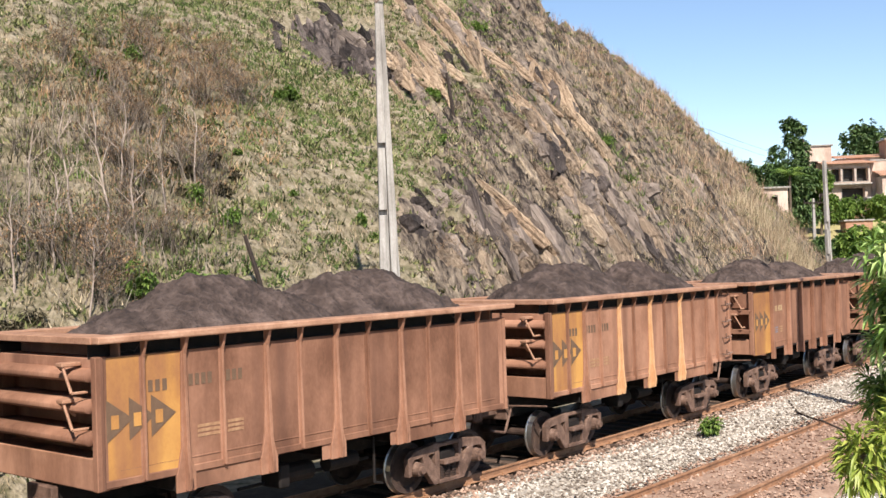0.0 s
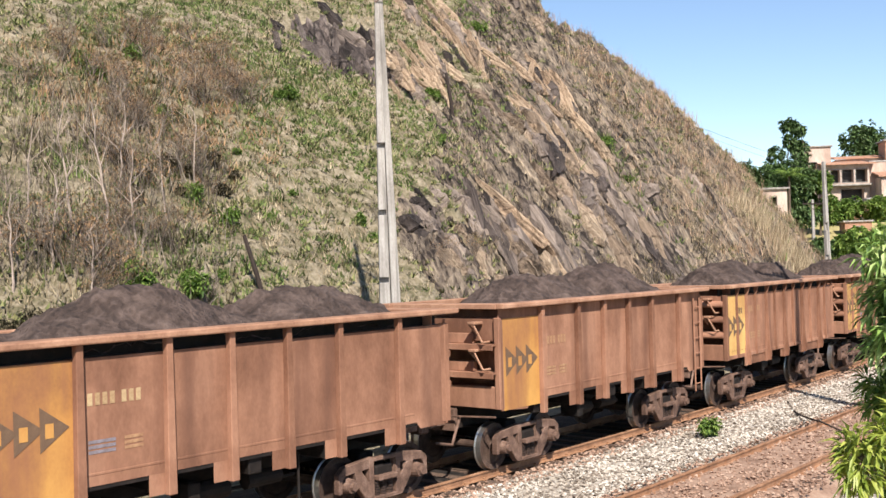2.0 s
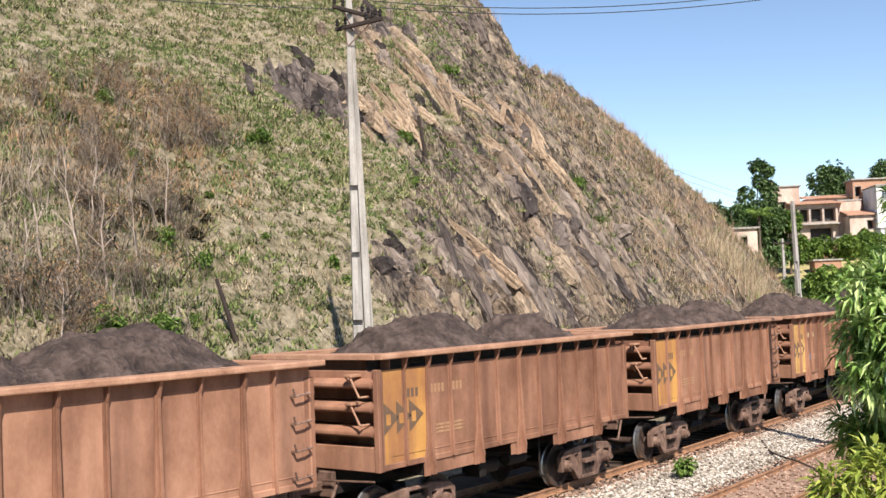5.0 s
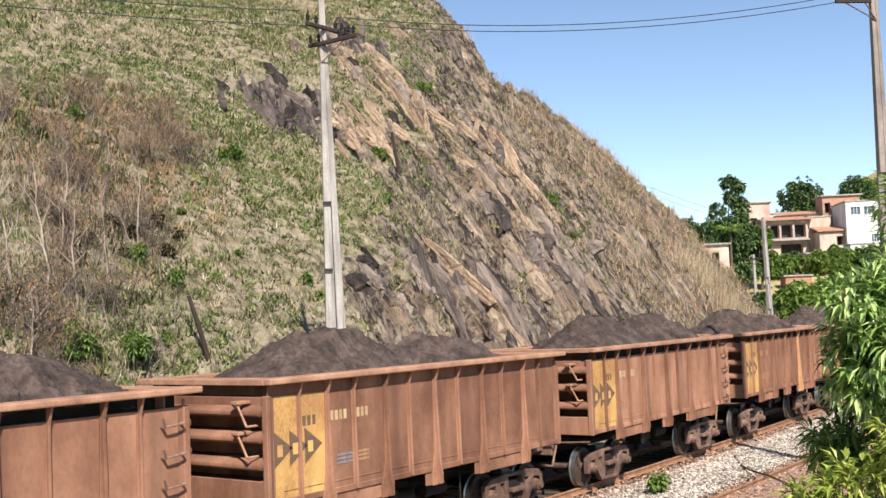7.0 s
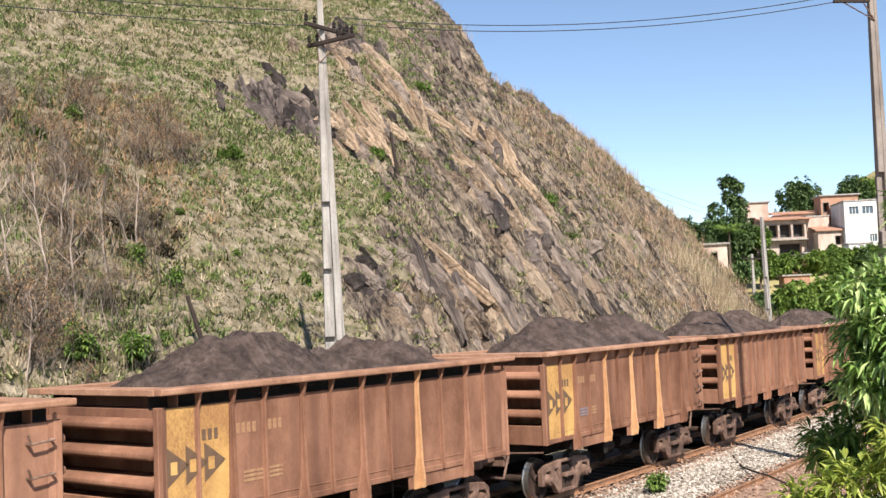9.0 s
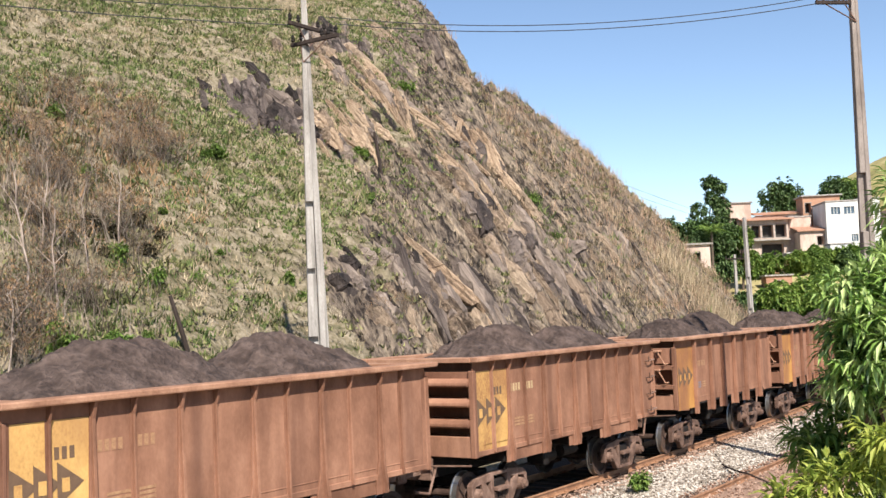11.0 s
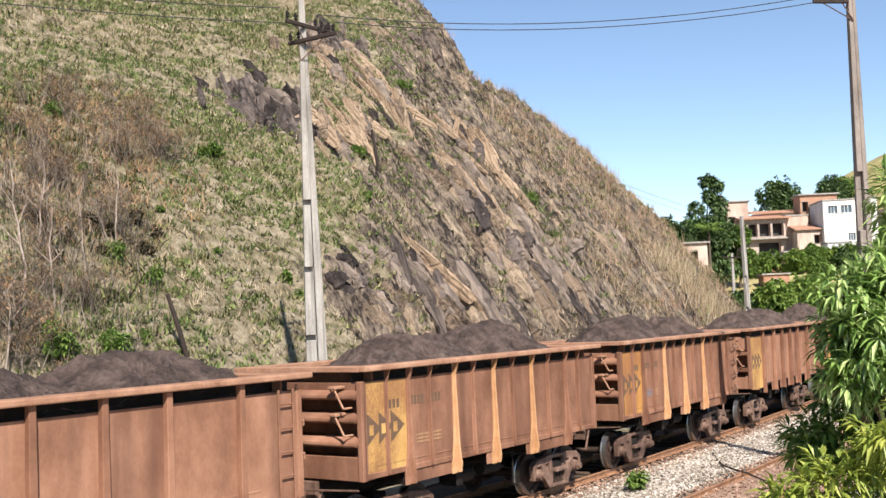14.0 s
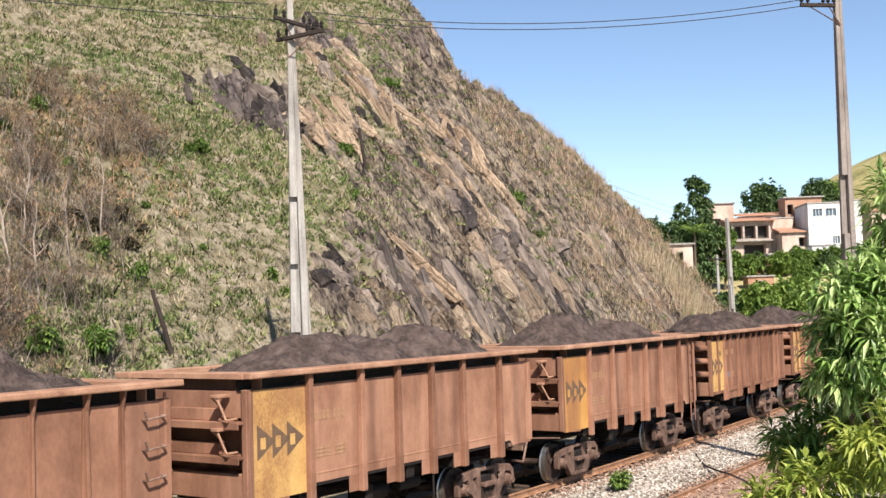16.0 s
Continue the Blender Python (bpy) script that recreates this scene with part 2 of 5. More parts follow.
BARK = material("grey_brown_bark", [(0.3, (0.06, 0.045, 0.033)), (0.7, (0.15, 0.115, 0.085))], 8, 0.9, bump=0.5)
LEAF = material("glossy_green_leaf", [(0.15, (0.06, 0.12, 0.022)), (0.5, (0.27, 0.42, 0.1)), (0.85, (0.55, 0.66, 0.27))], 3, 0.34, bump=0, vary=0.8, island=True, spec=0.7, through_light=0.35)
LEAF_YOUNG = material("young_yellow_green_leaf", [(0.15, (0.15, 0.21, 0.03)), (0.5, (0.29, 0.35, 0.06)), (0.85, (0.45, 0.48, 0.1))], 3, 0.45, bump=0, vary=0.8, island=True, spec=0.5, through_light=0.35)
LEAF_LIGHT = material("light_green_leaf", [(0.15, (0.07, 0.13, 0.022)), (0.5, (0.19, 0.29, 0.055)), (0.85, (0.34, 0.43, 0.11))], 3, 0.55, bump=0, vary=0.8, island=True, through_light=0.4)
LEAF_DARK = material("dark_broad_leaf", [(0.15, (0.035, 0.066, 0.02)), (0.5, (0.07, 0.122, 0.036)), (0.85, (0.13, 0.19, 0.065))], 3, 0.55, bump=0, vary=0.8, island=True)
LEAF_BUSH = material("bush_leaf", [(0.15, (0.06, 0.115, 0.02)), (0.5, (0.135, 0.225, 0.042)), (0.85, (0.25, 0.34, 0.08))], 3, 0.6, bump=0, vary=0.8, island=True, through_light=0.35)
FAR_GRASS = material("far_yellow_grass", [(0.35, (0.12, 0.115, 0.04)), (0.5, (0.27, 0.23, 0.09)), (0.66, (0.42, 0.35, 0.17))], 0.06, 0.95, bump=0.6, fine=1.2, bump_dist=0.4)
# oily stones, with the shade beneath the wagons put into the near-black colour
OILY_SHADED = material("oily_shade_dark_ballast", [(0.3, (0.008, 0.006, 0.005)), (0.5, (0.018, 0.014, 0.012)), (0.75, (0.045, 0.034, 0.028))], 3.0, 0.9, bump=1.0, fine=14, bump_dist=0.05)
PLASTER_PINK = material("raw_pinkish_render", [(0.3, (0.38, 0.28, 0.225)), (0.55, (0.56, 0.43, 0.355)), (0.75, (0.68, 0.55, 0.465))], 0.7, 0.9, bump=0.2, fine=6, vary=0.25, stretch=(1, 1, 0.35))
PLASTER_WHITE = material("white_house_paint", [(0.3, (0.5, 0.48, 0.45)), (0.55, (0.66, 0.645, 0.62)), (0.75, (0.74, 0.725, 0.7))], 0.7, 0.85, bump=0.1, fine=6, stretch=(1, 1, 0.3))
BRICK = material("bare_orange_brickwork", [(0.3, (0.3, 0.16, 0.1)), (0.7, (0.46, 0.27, 0.18))], 0.8, 0.9, bump=0.4, fine=9, vary=0.2)
ROOF_TILE = material("clay_roof_tile", [(0.3, (0.3, 0.15, 0.095)), (0.7, (0.46, 0.27, 0.185))], 1.5, 0.85, bump=0.5, fine=8, stretch=(4, 1, 1))
DARK_ROOM = material("unlit_opening", [(0.3, (0.02, 0.018, 0.017)), (0.7, (0.05, 0.045, 0.04))], 1, 0.6, bump=0)
GLASS = material("window_glass_blue", [(0.3, (0.05, 0.075, 0.1)), (0.7, (0.1, 0.14, 0.18))], 0.6, 0.15, bump=0, spec=0.6)


# ---------------------------------------------------------------- mesh helpers
CACHE = {}


def add_box(bm, x0, x1, y0, y1, z0, z1, bevel=0.0, m=None):
    r = bmesh.ops.create_cube(bm, size=1.0)
    vs = r["verts"]
    bmesh.ops.transform(bm, matrix=Matrix.LocRotScale(((x0 + x1) / 2, (y0 + y1) / 2, (z0 + z1) / 2), None, (x1 - x0, y1 - y0, z1 - z0)), verts=vs)
    if bevel:
        es = list({e for v in vs for e in v.link_edges})
        r2 = bmesh.ops.bevel(bm, geom=es, offset=bevel, segments=1, affect="EDGES")
        vs = list({v for v in vs if v.is_valid} | {v for v in r2["verts"]})
    if m is not None:
        bmesh.ops.transform(bm, matrix=m, verts=vs)
    return vs


def add_prism(bm, pts, axis, a, b, bevel=0.0):
    """A closed outline of 2D points, drawn out along an axis from a to b."""
    def p3(u, v, w):
        return {"x": (w, u, v), "y": (u, w, v), "z": (u, v, w)}[axis]
    lo = [bm.verts.new(p3(u, v, a)) for u, v in pts]
    hi = [bm.verts.new(p3(u, v, b)) for u, v in pts]
    fs = [bm.faces.new(lo), bm.faces.new(hi[::-1])]
    for i in range(len(pts)):
        j = (i + 1) % len(pts)
        fs.append(bm.faces.new((lo[i], hi[i], hi[j], lo[j])))
    bmesh.ops.recalc_face_normals(bm, faces=fs)
    if bevel:
        es = list({e for f in fs for e in f.edges})
        bmesh.ops.bevel(bm, geom=es, offset=bevel, segments=1, affect="EDGES")
    return lo + hi


def add_tube(bm, a, b, r0, r1=None, sides=8):
    a, b = Vector(a), Vector(b)
    r1 = r0 if r1 is None else r1
    d = b - a
    q = d.to_track_quat("Z", "Y").to_matrix().to_4x4()
    r = bmesh.ops.create_cone(bm, cap_ends=True, segments=sides, radius1=r0, radius2=r1, depth=d.length)
    bmesh.ops.transform(bm, matrix=Matrix.Translation((a + b) / 2) @ q, verts=r["verts"])
    return r["verts"]


def mesh_of(name, bm, mat, smooth=False):
    me = bpy.data.meshes.new(name)
    bm.to_mesh(me)
    bm.free()
    me.materials.append(mat)
    if smooth:
        for p in me.polygons:
            p.use_smooth = True
    return me


def raw_mesh(name, verts, faces, mat, smooth=False):
    me = bpy.data.meshes.new(name)
    me.from_pydata(verts, [], faces)
    me.materials.append(mat)
    if smooth:
        for p in me.polygons:
            p.use_smooth = True
    return me


def part(name, bm, mat, parent, label="", m=None, smooth=False):
    me = bm if isinstance(bm, bpy.types.Mesh) else mesh_of(name, bm, mat, smooth)
    ob = new(name, me)
    ob.parent = parent
    if m is not None:
        ob.matrix_basis = m
    if me.materials[0] is not mat:
        ob.material_slots[0].link, ob.material_slots[0].material = "OBJECT", mat
    if label:
        tagged(ob, label)
    return ob


def cached(key, make):
    """One mesh for every alike piece."""
    if key not in CACHE:
        bm = bmesh.new()
        mat, smooth = make(bm)
        CACHE[key] = mesh_of(key, bm, mat, smooth)
    return CACHE[key]


# ---------------------------------------------------------------- the line of the track
HEADING, BEND, START_Y = radians(39.817), 0.0023645, 21.231     # bends to the left as it runs away
RADIUS = 1 / BEND
CX, CY = -RADIUS * math.cos(HEADING), START_Y + RADIUS * math.sin(HEADING)
S_END = 62.0


def along(s, off):
    """The point s metres along the nearer rail of the first track, off metres to its right, and the heading there."""
    q = min(s, S_END)
    th = HEADING - BEND * q
    x, y = CX + RADIUS * math.cos(th), CY - RADIUS * math.sin(th)
    x, y = x + (s - q) * math.sin(th), y + (s - q) * math.cos(th)
    return x + off * math.cos(th), y - off * math.sin(th), th


def track_pose(s, off, z=0.0):
    x, y, th = along(s, off)
    return pose(x, y, z, 0, 0, 90 - math.degrees(th))


def beyond(x, y):
    """Metres to the left of the nearer rail."""
    return RADIUS - math.hypot(x - CX, y - CY)


GROUND = -0.42
# ---------------------------------------------------------------- hill
RIDGE_X = (-80, -20, 4.1, 5.4, 6.9, 7.7, 10.2, 12.5, 14.3, 16.5, 18.3, 20.6, 22.5, 22.9, 24.8, 25.6, 30, 40)
RIDGE_Y = (95, 85, 78.3, 74.9, 72.3, 69.6, 72.9, 74.4, 75.4, 76.6, 76.0, 77.2, 76.7, 74.2, 75.3, 74.3, 74, 74)
RIDGE_Z = (80, 48, 29.3, 26.9, 24.5, 22.8, 21.85, 20.35, 19.15, 17.5, 15.5, 13.6, 11.6, 9.7, 7.8, 5.9, 0.6, -5)


def fbm(x, y, z, octaves):
    v, a = 0.0, 1.0
    for _ in range(octaves):
        v += a * noise.noise((x, y, z))
        x, y, z, a = x * 2.03 + 7.1, y * 2.03 + 3.7, z * 2.03, a * 0.5
    return v


DARK_FACES = ((-4.1, 49.4, 3.1, 2.9), (6.5, 58.3, 1.7, 1.6), (3.3, 42.4, 1.5, 1.1), (10.4, 51.2, 0.9, 1.2), (-1.7, 62.6, 2.6, 1.6), (-1.5, 49.0, 1.2, 1.3), (-0.4, 52.0, 0.8, 1.2))


def dark_face(x, y):
    """1 in the middle of a face of dark slate, 0 at its ragged edge."""
    d = min(math.hypot((x - a) / rx, (y - b) / ry) for a, b, rx, ry in DARK_FACES)
    return max(0.0, 1.0 - d + 0.35 * noise.noise((x * 0.8, y * 0.8, 31.0)))


def rockiness(x, y):
    return min(1.0, max(0.0, (x + 3.0 - (y - 45) * 0.08) / 6.0, 2.5 * dark_face(x, y)))


def hill_plain(x, y):
    n = beyond(x, y)
    slope = float(np.interp(x, (-14, 6), (0.8, 1.2)))
    face = slope * (n - 6.5)
    cap = float(np.interp(x, RIDGE_X, RIDGE_Z)) - 0.7 * (y - float(np.interp(x, RIDGE_X, RIDGE_Y)))
    d = abs(face - cap)
    return min(face, cap) - max(0.0, 1.2 - d) ** 2 / 9.6, n


def strata(u, v):
    """Broken beds: plates of unequal width that end in steps along the dip."""
    w = u + 0.7 * noise.noise((u * 0.2, v * 0.12, 5.0)) + 0.12 * noise.noise((u * 0.9, v * 0.5, 8.0))
    h = 0.0
    for f, g, amp, seed in ((0.5, 0.11, 0.75, 1.5), (1.35, 0.26, 0.55, 21.5), (3.1, 0.6, 0.26, 43.5)):
        i = math.floor(w * f)
        j = math.floor(v * g + 5.7 * noise.cell((i + 0.5, 3.5, seed)))
        c = noise.cell((i + 0.5, j + 0.5, seed))
        h += amp * (c * 0.6 + 0.7 * (w * f - i - 0.5))
        if seed > 9 and c > 0.25 and w * f - i > 0.62:          # open clefts between the beds
            h -= 1.25 if seed < 30 else 0.5
    return h


def bareness(x, y):
    """How far the rock stands bare of soil and straw."""
    r = rockiness(x, y) * (1.0 - 0.5 * min(1.0, max(0.0, (x - 9.5) / 5.0)))
    return max(min(1.0, 1.6 * dark_face(x, y)), r * min(1.0, max(0.12, 0.55 + 1.1 * noise.noise((x * 0.17, y * 0.12, 12.0)))))


def hill_height(x, y):
    z, n = hill_plain(x, y)
    if z < -1:
        return z
    k = min(1.0, max(0.0, z / 3.0))
    r = rockiness(x, y)
    u, v = 0.739 * x + 0.645 * y - 0.186 * z, 0.33 * x - 0.59 * y - 0.736 * z
    z += k * 0.45 * fbm(x * 0.16, y * 0.16, 3.0, 3)
    z += k * (0.1 + 0.12 * r) * fbm(x * 0.9, y * 0.9, 9.0, 3) + k * 0.2 * (1 - r) * noise.noise((x * 2.1, y * 2.1, 17.0))
    b = bareness(x, y)
    if b > 0.02:
        z += k * b * strata(u, v)
    return z


def make_hill():
    def steps(*runs):
        return np.concatenate([np.arange(a, b, st) for a, b, st in runs])
    xs = steps((-75, -32, 1.0), (-32, -3, 0.3), (-3, 13, 0.15), (13, 31, 0.3), (31, 46, 1.0))
    ys = steps((10, 36, 0.3), (36, 63, 0.16), (63, 90, 0.3), (90, 126, 1.0))
    idx, verts, faces = {}, [], []
    for j, y in enumerate(ys):
        for i, x in enumerate(xs):
            n = beyond(x, y)
            if n < 4.2:
                continue
            z = hill_height(x, y)
            verts.append((x, y, max(z, GROUND - 0.3)))
            idx[i, j] = len(verts) - 1
    for (i, j), a in idx.items():
        b, c, d = idx.get((i + 1, j)), idx.get((i + 1, j + 1)), idx.get((i, j + 1))
        if b is not None and c is not None and d is not None:
            if max(verts[q][2] for q in (a, b, c, d)) > GROUND - 0.2:
                faces.append((a, b, c, d))
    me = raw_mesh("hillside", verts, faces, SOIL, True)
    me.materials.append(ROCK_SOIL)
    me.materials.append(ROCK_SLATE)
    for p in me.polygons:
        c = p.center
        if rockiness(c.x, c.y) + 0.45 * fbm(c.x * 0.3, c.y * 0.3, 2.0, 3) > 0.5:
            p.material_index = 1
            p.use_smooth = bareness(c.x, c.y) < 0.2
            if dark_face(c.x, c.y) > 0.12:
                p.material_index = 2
    ob = new("hillside", me)
    return tagged(ob, "steep dry hillside of thin grass and broken brown schist beside the railway", "hillside", kind="structure")


make_hill()


def make_ground():
    verts, faces = [], []
    rings = [0, 40, 90, 160, 300, 700, 1600, 4000]
    seg = 48
    verts.append((20, 60, GROUND))
    for r in rings[1:]:
        for i in range(seg):
            a = 2 * math.pi * i / seg
            verts.append((20 + r * math.sin(a), 60 + r * math.cos(a), GROUND))
    for i in range(seg):
        faces.append((0, 1 + i, 1 + (i + 1) % seg))
    for k in range(len(rings) - 2):
        for i in range(seg):
            a, b = 1 + k * seg + i, 1 + k * seg + (i + 1) % seg
            faces.append((a, a + seg, b + seg, b))
    ob = new("ground", raw_mesh("ground", verts, faces, SOIL))
    return tagged(ob, "dry dusty ground with sparse grass reaching the horizon", "ground", kind="structure")


make_ground()


def strip(name, mat, o0, o1, z0, z1, s0, s1, step, label, crown=0.0, jitter=0.0):
    """A bed of gravel that follows the track, with sloped shoulders."""
    verts, faces = [], []
    cols = 9
    n = int((s1 - s0) / step) + 1
    for i in range(n):
        s = s0 + i * step
        for j in range(cols):
            f = j / (cols - 1)
            off = o0 + (o1 - o0) * f
            edge = min(1.0, min(f, 1 - f) * 6)
            x, y, _ = along(s, off)
            z = z0 + (z1 - z0) * edge + jitter * noise.noise((x * 1.3, y * 1.3, 2)) * edge
            verts.append((x, y, z))
    for i in range(n - 1):
        for j in range(cols - 1):
            a = i * cols + j
            faces.append((a, a + 1, a + cols + 1, a + cols))
    ob = new(name, raw_mesh(name, verts, faces, mat, True))
    return tagged(ob, label, "gravel bed", kind="structure")


# this strip carries the train's shade in its colour
strip("ballast_bed", OILY_SHADED, -4.4, 0.25, GROUND + 0.02, -0.195, -40, 240, 0.5, "oily ballast under the ore train, darker in colour for the wagons' shade", jitter=0.03)
strip("ballast_bed", BALLAST, -0.25, 3.0, GROUND + 0.02, -0.2, -40, 240, 0.5, "pale crushed-stone ballast beside the first track", jitter=0.05)
strip("ballast_bed", BED, 2.7, 6.2, GROUND + 0.03, -0.135, -40, 150, 0.5, "rust-stained ballast under the empty second track", jitter=0.04)
strip("verge", BALLAST, 6.0, 14.0, GROUND + 0.02, -0.3, -40, 120, 1.0, "sandy gravel verge beside the second track", jitter=0.06)


def rail_mesh(off, s0, s1):
    prof = [(-0.07, -0.16), (0.07, -0.16), (0.07, -0.145), (0.012, -0.125), (0.012, -0.045), (0.036, -0.035), (0.036, -0.004), (0.03, 0.0),
            (-0.03, 0.0), (-0.036, -0.004), (-0.036, -0.035), (-0.012, -0.045), (-0.012, -0.125), (-0.07, -0.145)]
    verts, faces = [], []
    n, m = int((s1 - s0) / 2) + 1, len(prof)
    for i in range(n):
        s = s0 + 2 * i
        for u, z in prof:
            x, y, _ = along(s, off + u)
            verts.append((x, y, z))
    for i in range(n - 1):
        for j in range(m):
            a, b = i * m + j, i * m + (j + 1) % m
            faces.append((a, b, b + m, a + m))
    return verts, faces


def make_track(label, o_near, s1, group):
    """Two rails and the sleepers under them; o_near: offset of the rail nearer to the hill."""
    top = new("railway_track")
    tagged(top, label, "railway track", group)
    for off in (o_near, o_near + 1.67):
        v, f = rail_mesh(off, -40, s1)
        part("rail", raw_mesh("rail", v, f, RAIL), RAIL, top)
    def sl(bm):
        add_box(bm, -0.11, 0.11, -1.3, 1.3, -0.34, -0.165, 0.015)
        return SLEEPER, False
    me = cached("sleeper", sl)
    n = int(90 / 0.62)
    for i in range(n):
        s = -25 + 0.62 * i
        part("sleeper", me, SLEEPER, top, m=track_pose(s, o_near + 0.835))
    def cl(bm):
        add_box(bm, -0.07, 0.07, -0.13, 0.13, -0.165, -0.135, 0.01)
        add_box(bm, -0.03, 0.03, -0.1, -0.05, -0.14, -0.1, 0.008)
        add_box(bm, -0.03, 0.03, 0.05, 0.1, -0.14, -0.1, 0.008)
        return RAIL, False
    clip = cached("rail_clip", cl)
    for i in range(20, 110):
        for off in (o_near, o_near + 1.67):
            part("rail_clip", clip, RAIL, top, m=track_pose(-25 + 0.62 * i, off))
    return top


make_track("rusty rails on dark sleepers, carrying the ore train", -1.67, 240, "tracks")
make_track("empty rusty rails on stained sleepers", 3.537, 150, "tracks")

# ---------------------------------------------------------------- ore wagons
HALF, SIDE_Y, Z_SILL, Z_SIDE, Z_TOP = 4.55, 1.46, 1.37, 3.26, 3.46
PITCH, FIRST_END, SPEED, GAIN = 10.784, 0.972, 11.639, 0.02636
WHEEL_R, AXLE, BOGIE_X = 0.48, 0.89, 3.15
DEEP_RIBS = (1.38, 2.95, 4.46, 6.07, 7.66)
THIN_RIBS = (0.69, 2.08, 3.65, 5.22, 6.82, 8.28)
CHANNEL_RIBS = (1.46, 2.89, 4.02, 5.16, 6.3, 7.76)
WHEELSETS, WAGONS = [], []


def deep_rib(bm):
    # narrow at the top where it flares out to the chord, wide at its foot below the sill
    add_prism(bm, [(-0.045, 3.15), (0.045, 3.15), (0.075, 1.75), (0.13, 1.47), (0.17, 1.36), (0.17, 1.1), (-0.17, 1.1), (-0.17, 1.36), (-0.13, 1.47), (-0.075, 1.75)], "y", -0.045, 0.0, 0.006)
    add_prism(bm, [(0.0, 3.36), (0.0, 1.12), (-0.13, 1.12), (-0.16, 1.3), (-0.12, 1.6), (-0.075, 2.9), (-0.075, 3.12), (-0.13, 3.3), (-0.15, 3.36)], "x", -0.028, 0.028, 0.005)
    return RUST, False


def thin_rib(bm):
    add_prism(bm, [(0.0, 3.36), (0.0, Z_SILL + 0.02), (-0.08, Z_SILL + 0.02), (-0.06, 2.95), (-0.065, 3.12), (-0.12, 3.3), (-0.14, 3.36)], "x", -0.02, 0.02, 0.004)
    add_box(bm, -0.05, 0.05, -0.014, 0.0, Z_SILL + 0.03, 3.15, 0.004)
    return RUST, False


def channel_rib(bm):
    add_prism(bm, [(-0.055, 3.36), (0.055, 3.36), (0.075, 1.1), (-0.075, 1.1)], "y", -0.12, 0.0, 0.012)
    return RUST, False


def side_wall(bm):
    add_box(bm, -HALF, HALF, -0.012, 0.012, Z_SILL, 3.165)
    add_box(bm, -HALF, HALF, -0.04, 0.0, Z_SILL - 0.01, Z_SILL + 0.1, 0.012)         # bottom sill angle
    add_box(bm, -HALF + 0.3, HALF - 0.3, -0.022, 0.0, Z_SILL + 0.2, Z_SILL + 0.225, 0.006)  # weld seam
    add_box(bm, -HALF, -HALF + 0.07, -0.05, 0.0, Z_SILL - 0.03, Z_SIDE - 0.08, 0.015)  # corner posts
    add_box(bm, HALF - 0.05, HALF, -0.045, 0.0, Z_SILL - 0.03, Z_SIDE + 0.02, 0.012)
    return RUST, False


def side_wall_short(bm):
    # side plate cut away over the bogies, stepping down between the ribs
    pts = [(-HALF, 3.165), (HALF, 3.165), (HALF, 1.3), (HALF - 0.75, 1.3), (HALF - 0.85, 1.42), (-HALF + 1.05, 1.42), (-HALF + 0.95, 1.25), (-HALF, 1.32)]
    add_prism(bm, pts, "y", -0.012, 0.012)
    add_box(bm, -HALF + 1.4, HALF - 0.9, -0.018, 0.0, 1.56, 1.6, 0.006)
    add_box(bm, -HALF, -HALF + 0.07, -0.05, 0.0, 1.3, 3.16, 0.015)
    add_box(bm, HALF - 0.05, HALF, -0.045, 0.0, 1.3, 3.26, 0.012)
    return RUST, False


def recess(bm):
    # strip set back under the chord, coloured near-black for the chord's shadow
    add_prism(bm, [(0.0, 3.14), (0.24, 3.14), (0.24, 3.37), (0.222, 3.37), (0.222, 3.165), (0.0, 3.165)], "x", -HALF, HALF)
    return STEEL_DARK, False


def upper_plate(bm):
    add_box(bm, -HALF, HALF, -0.012, 0.012, 3.166, 3.358)
    return RUST, False


def skirt(bm, w):
    add_box(bm, -w, 0.0, -0.011, 0.011, 1.11, 1.45, 0.004)
    return RUST, False


def chord_side(bm):
    add_prism(bm, [(-0.2, 3.36), (0.18, 3.36), (0.18, Z_TOP), (-0.2, Z_TOP), (-0.215, 3.445), (-0.215, 3.375)], "x", -HALF - 0.1, HALF + 0.2, 0.01)
    return CHORD, False


def chord_end(bm):
    add_prism(bm, [(-0.12, 3.355), (0.36, 3.355), (0.36, Z_TOP - 0.005), (-0.12, Z_TOP - 0.005)], "y", -SIDE_Y - 0.03, SIDE_Y + 0.03, 0.01)
    return CHORD, False


def end_wall(bm):
    # set back between the corner posts
    add_box(bm, 0.34, 0.36, -SIDE_Y, SIDE_Y, 1.4, 3.36)
    return RUST, False


def end_sill(bm):
    add_box(bm, -0.05, 0.34, -SIDE_Y, SIDE_Y, 1.34, 1.79, 0.015)
    return RUST, False


def corner_post(bm):
    add_prism(bm, [(-0.07, -0.06), (0.13, -0.02), (0.13, 0.04), (-0.03, 0.1), (-0.07, 0.06)], "z", 1.34, 3.18, 0.012)
    return RUST, False


def end_ridge(bm):
    # pressed corrugation with a rounded lip that overhangs its shadow
    pts = [(0.34, 0.1), (-0.02, 0.09), (-0.13, 0.06), (-0.18, 0.01), (-0.18, -0.05), (-0.14, -0.085), (-0.08, -0.09), (-0.06, -0.06), (0.34, -0.05)]
    add_prism(bm, pts, "y", -SIDE_Y + 0.05, SIDE_Y - 0.05, 0.008)
    return RUST, True


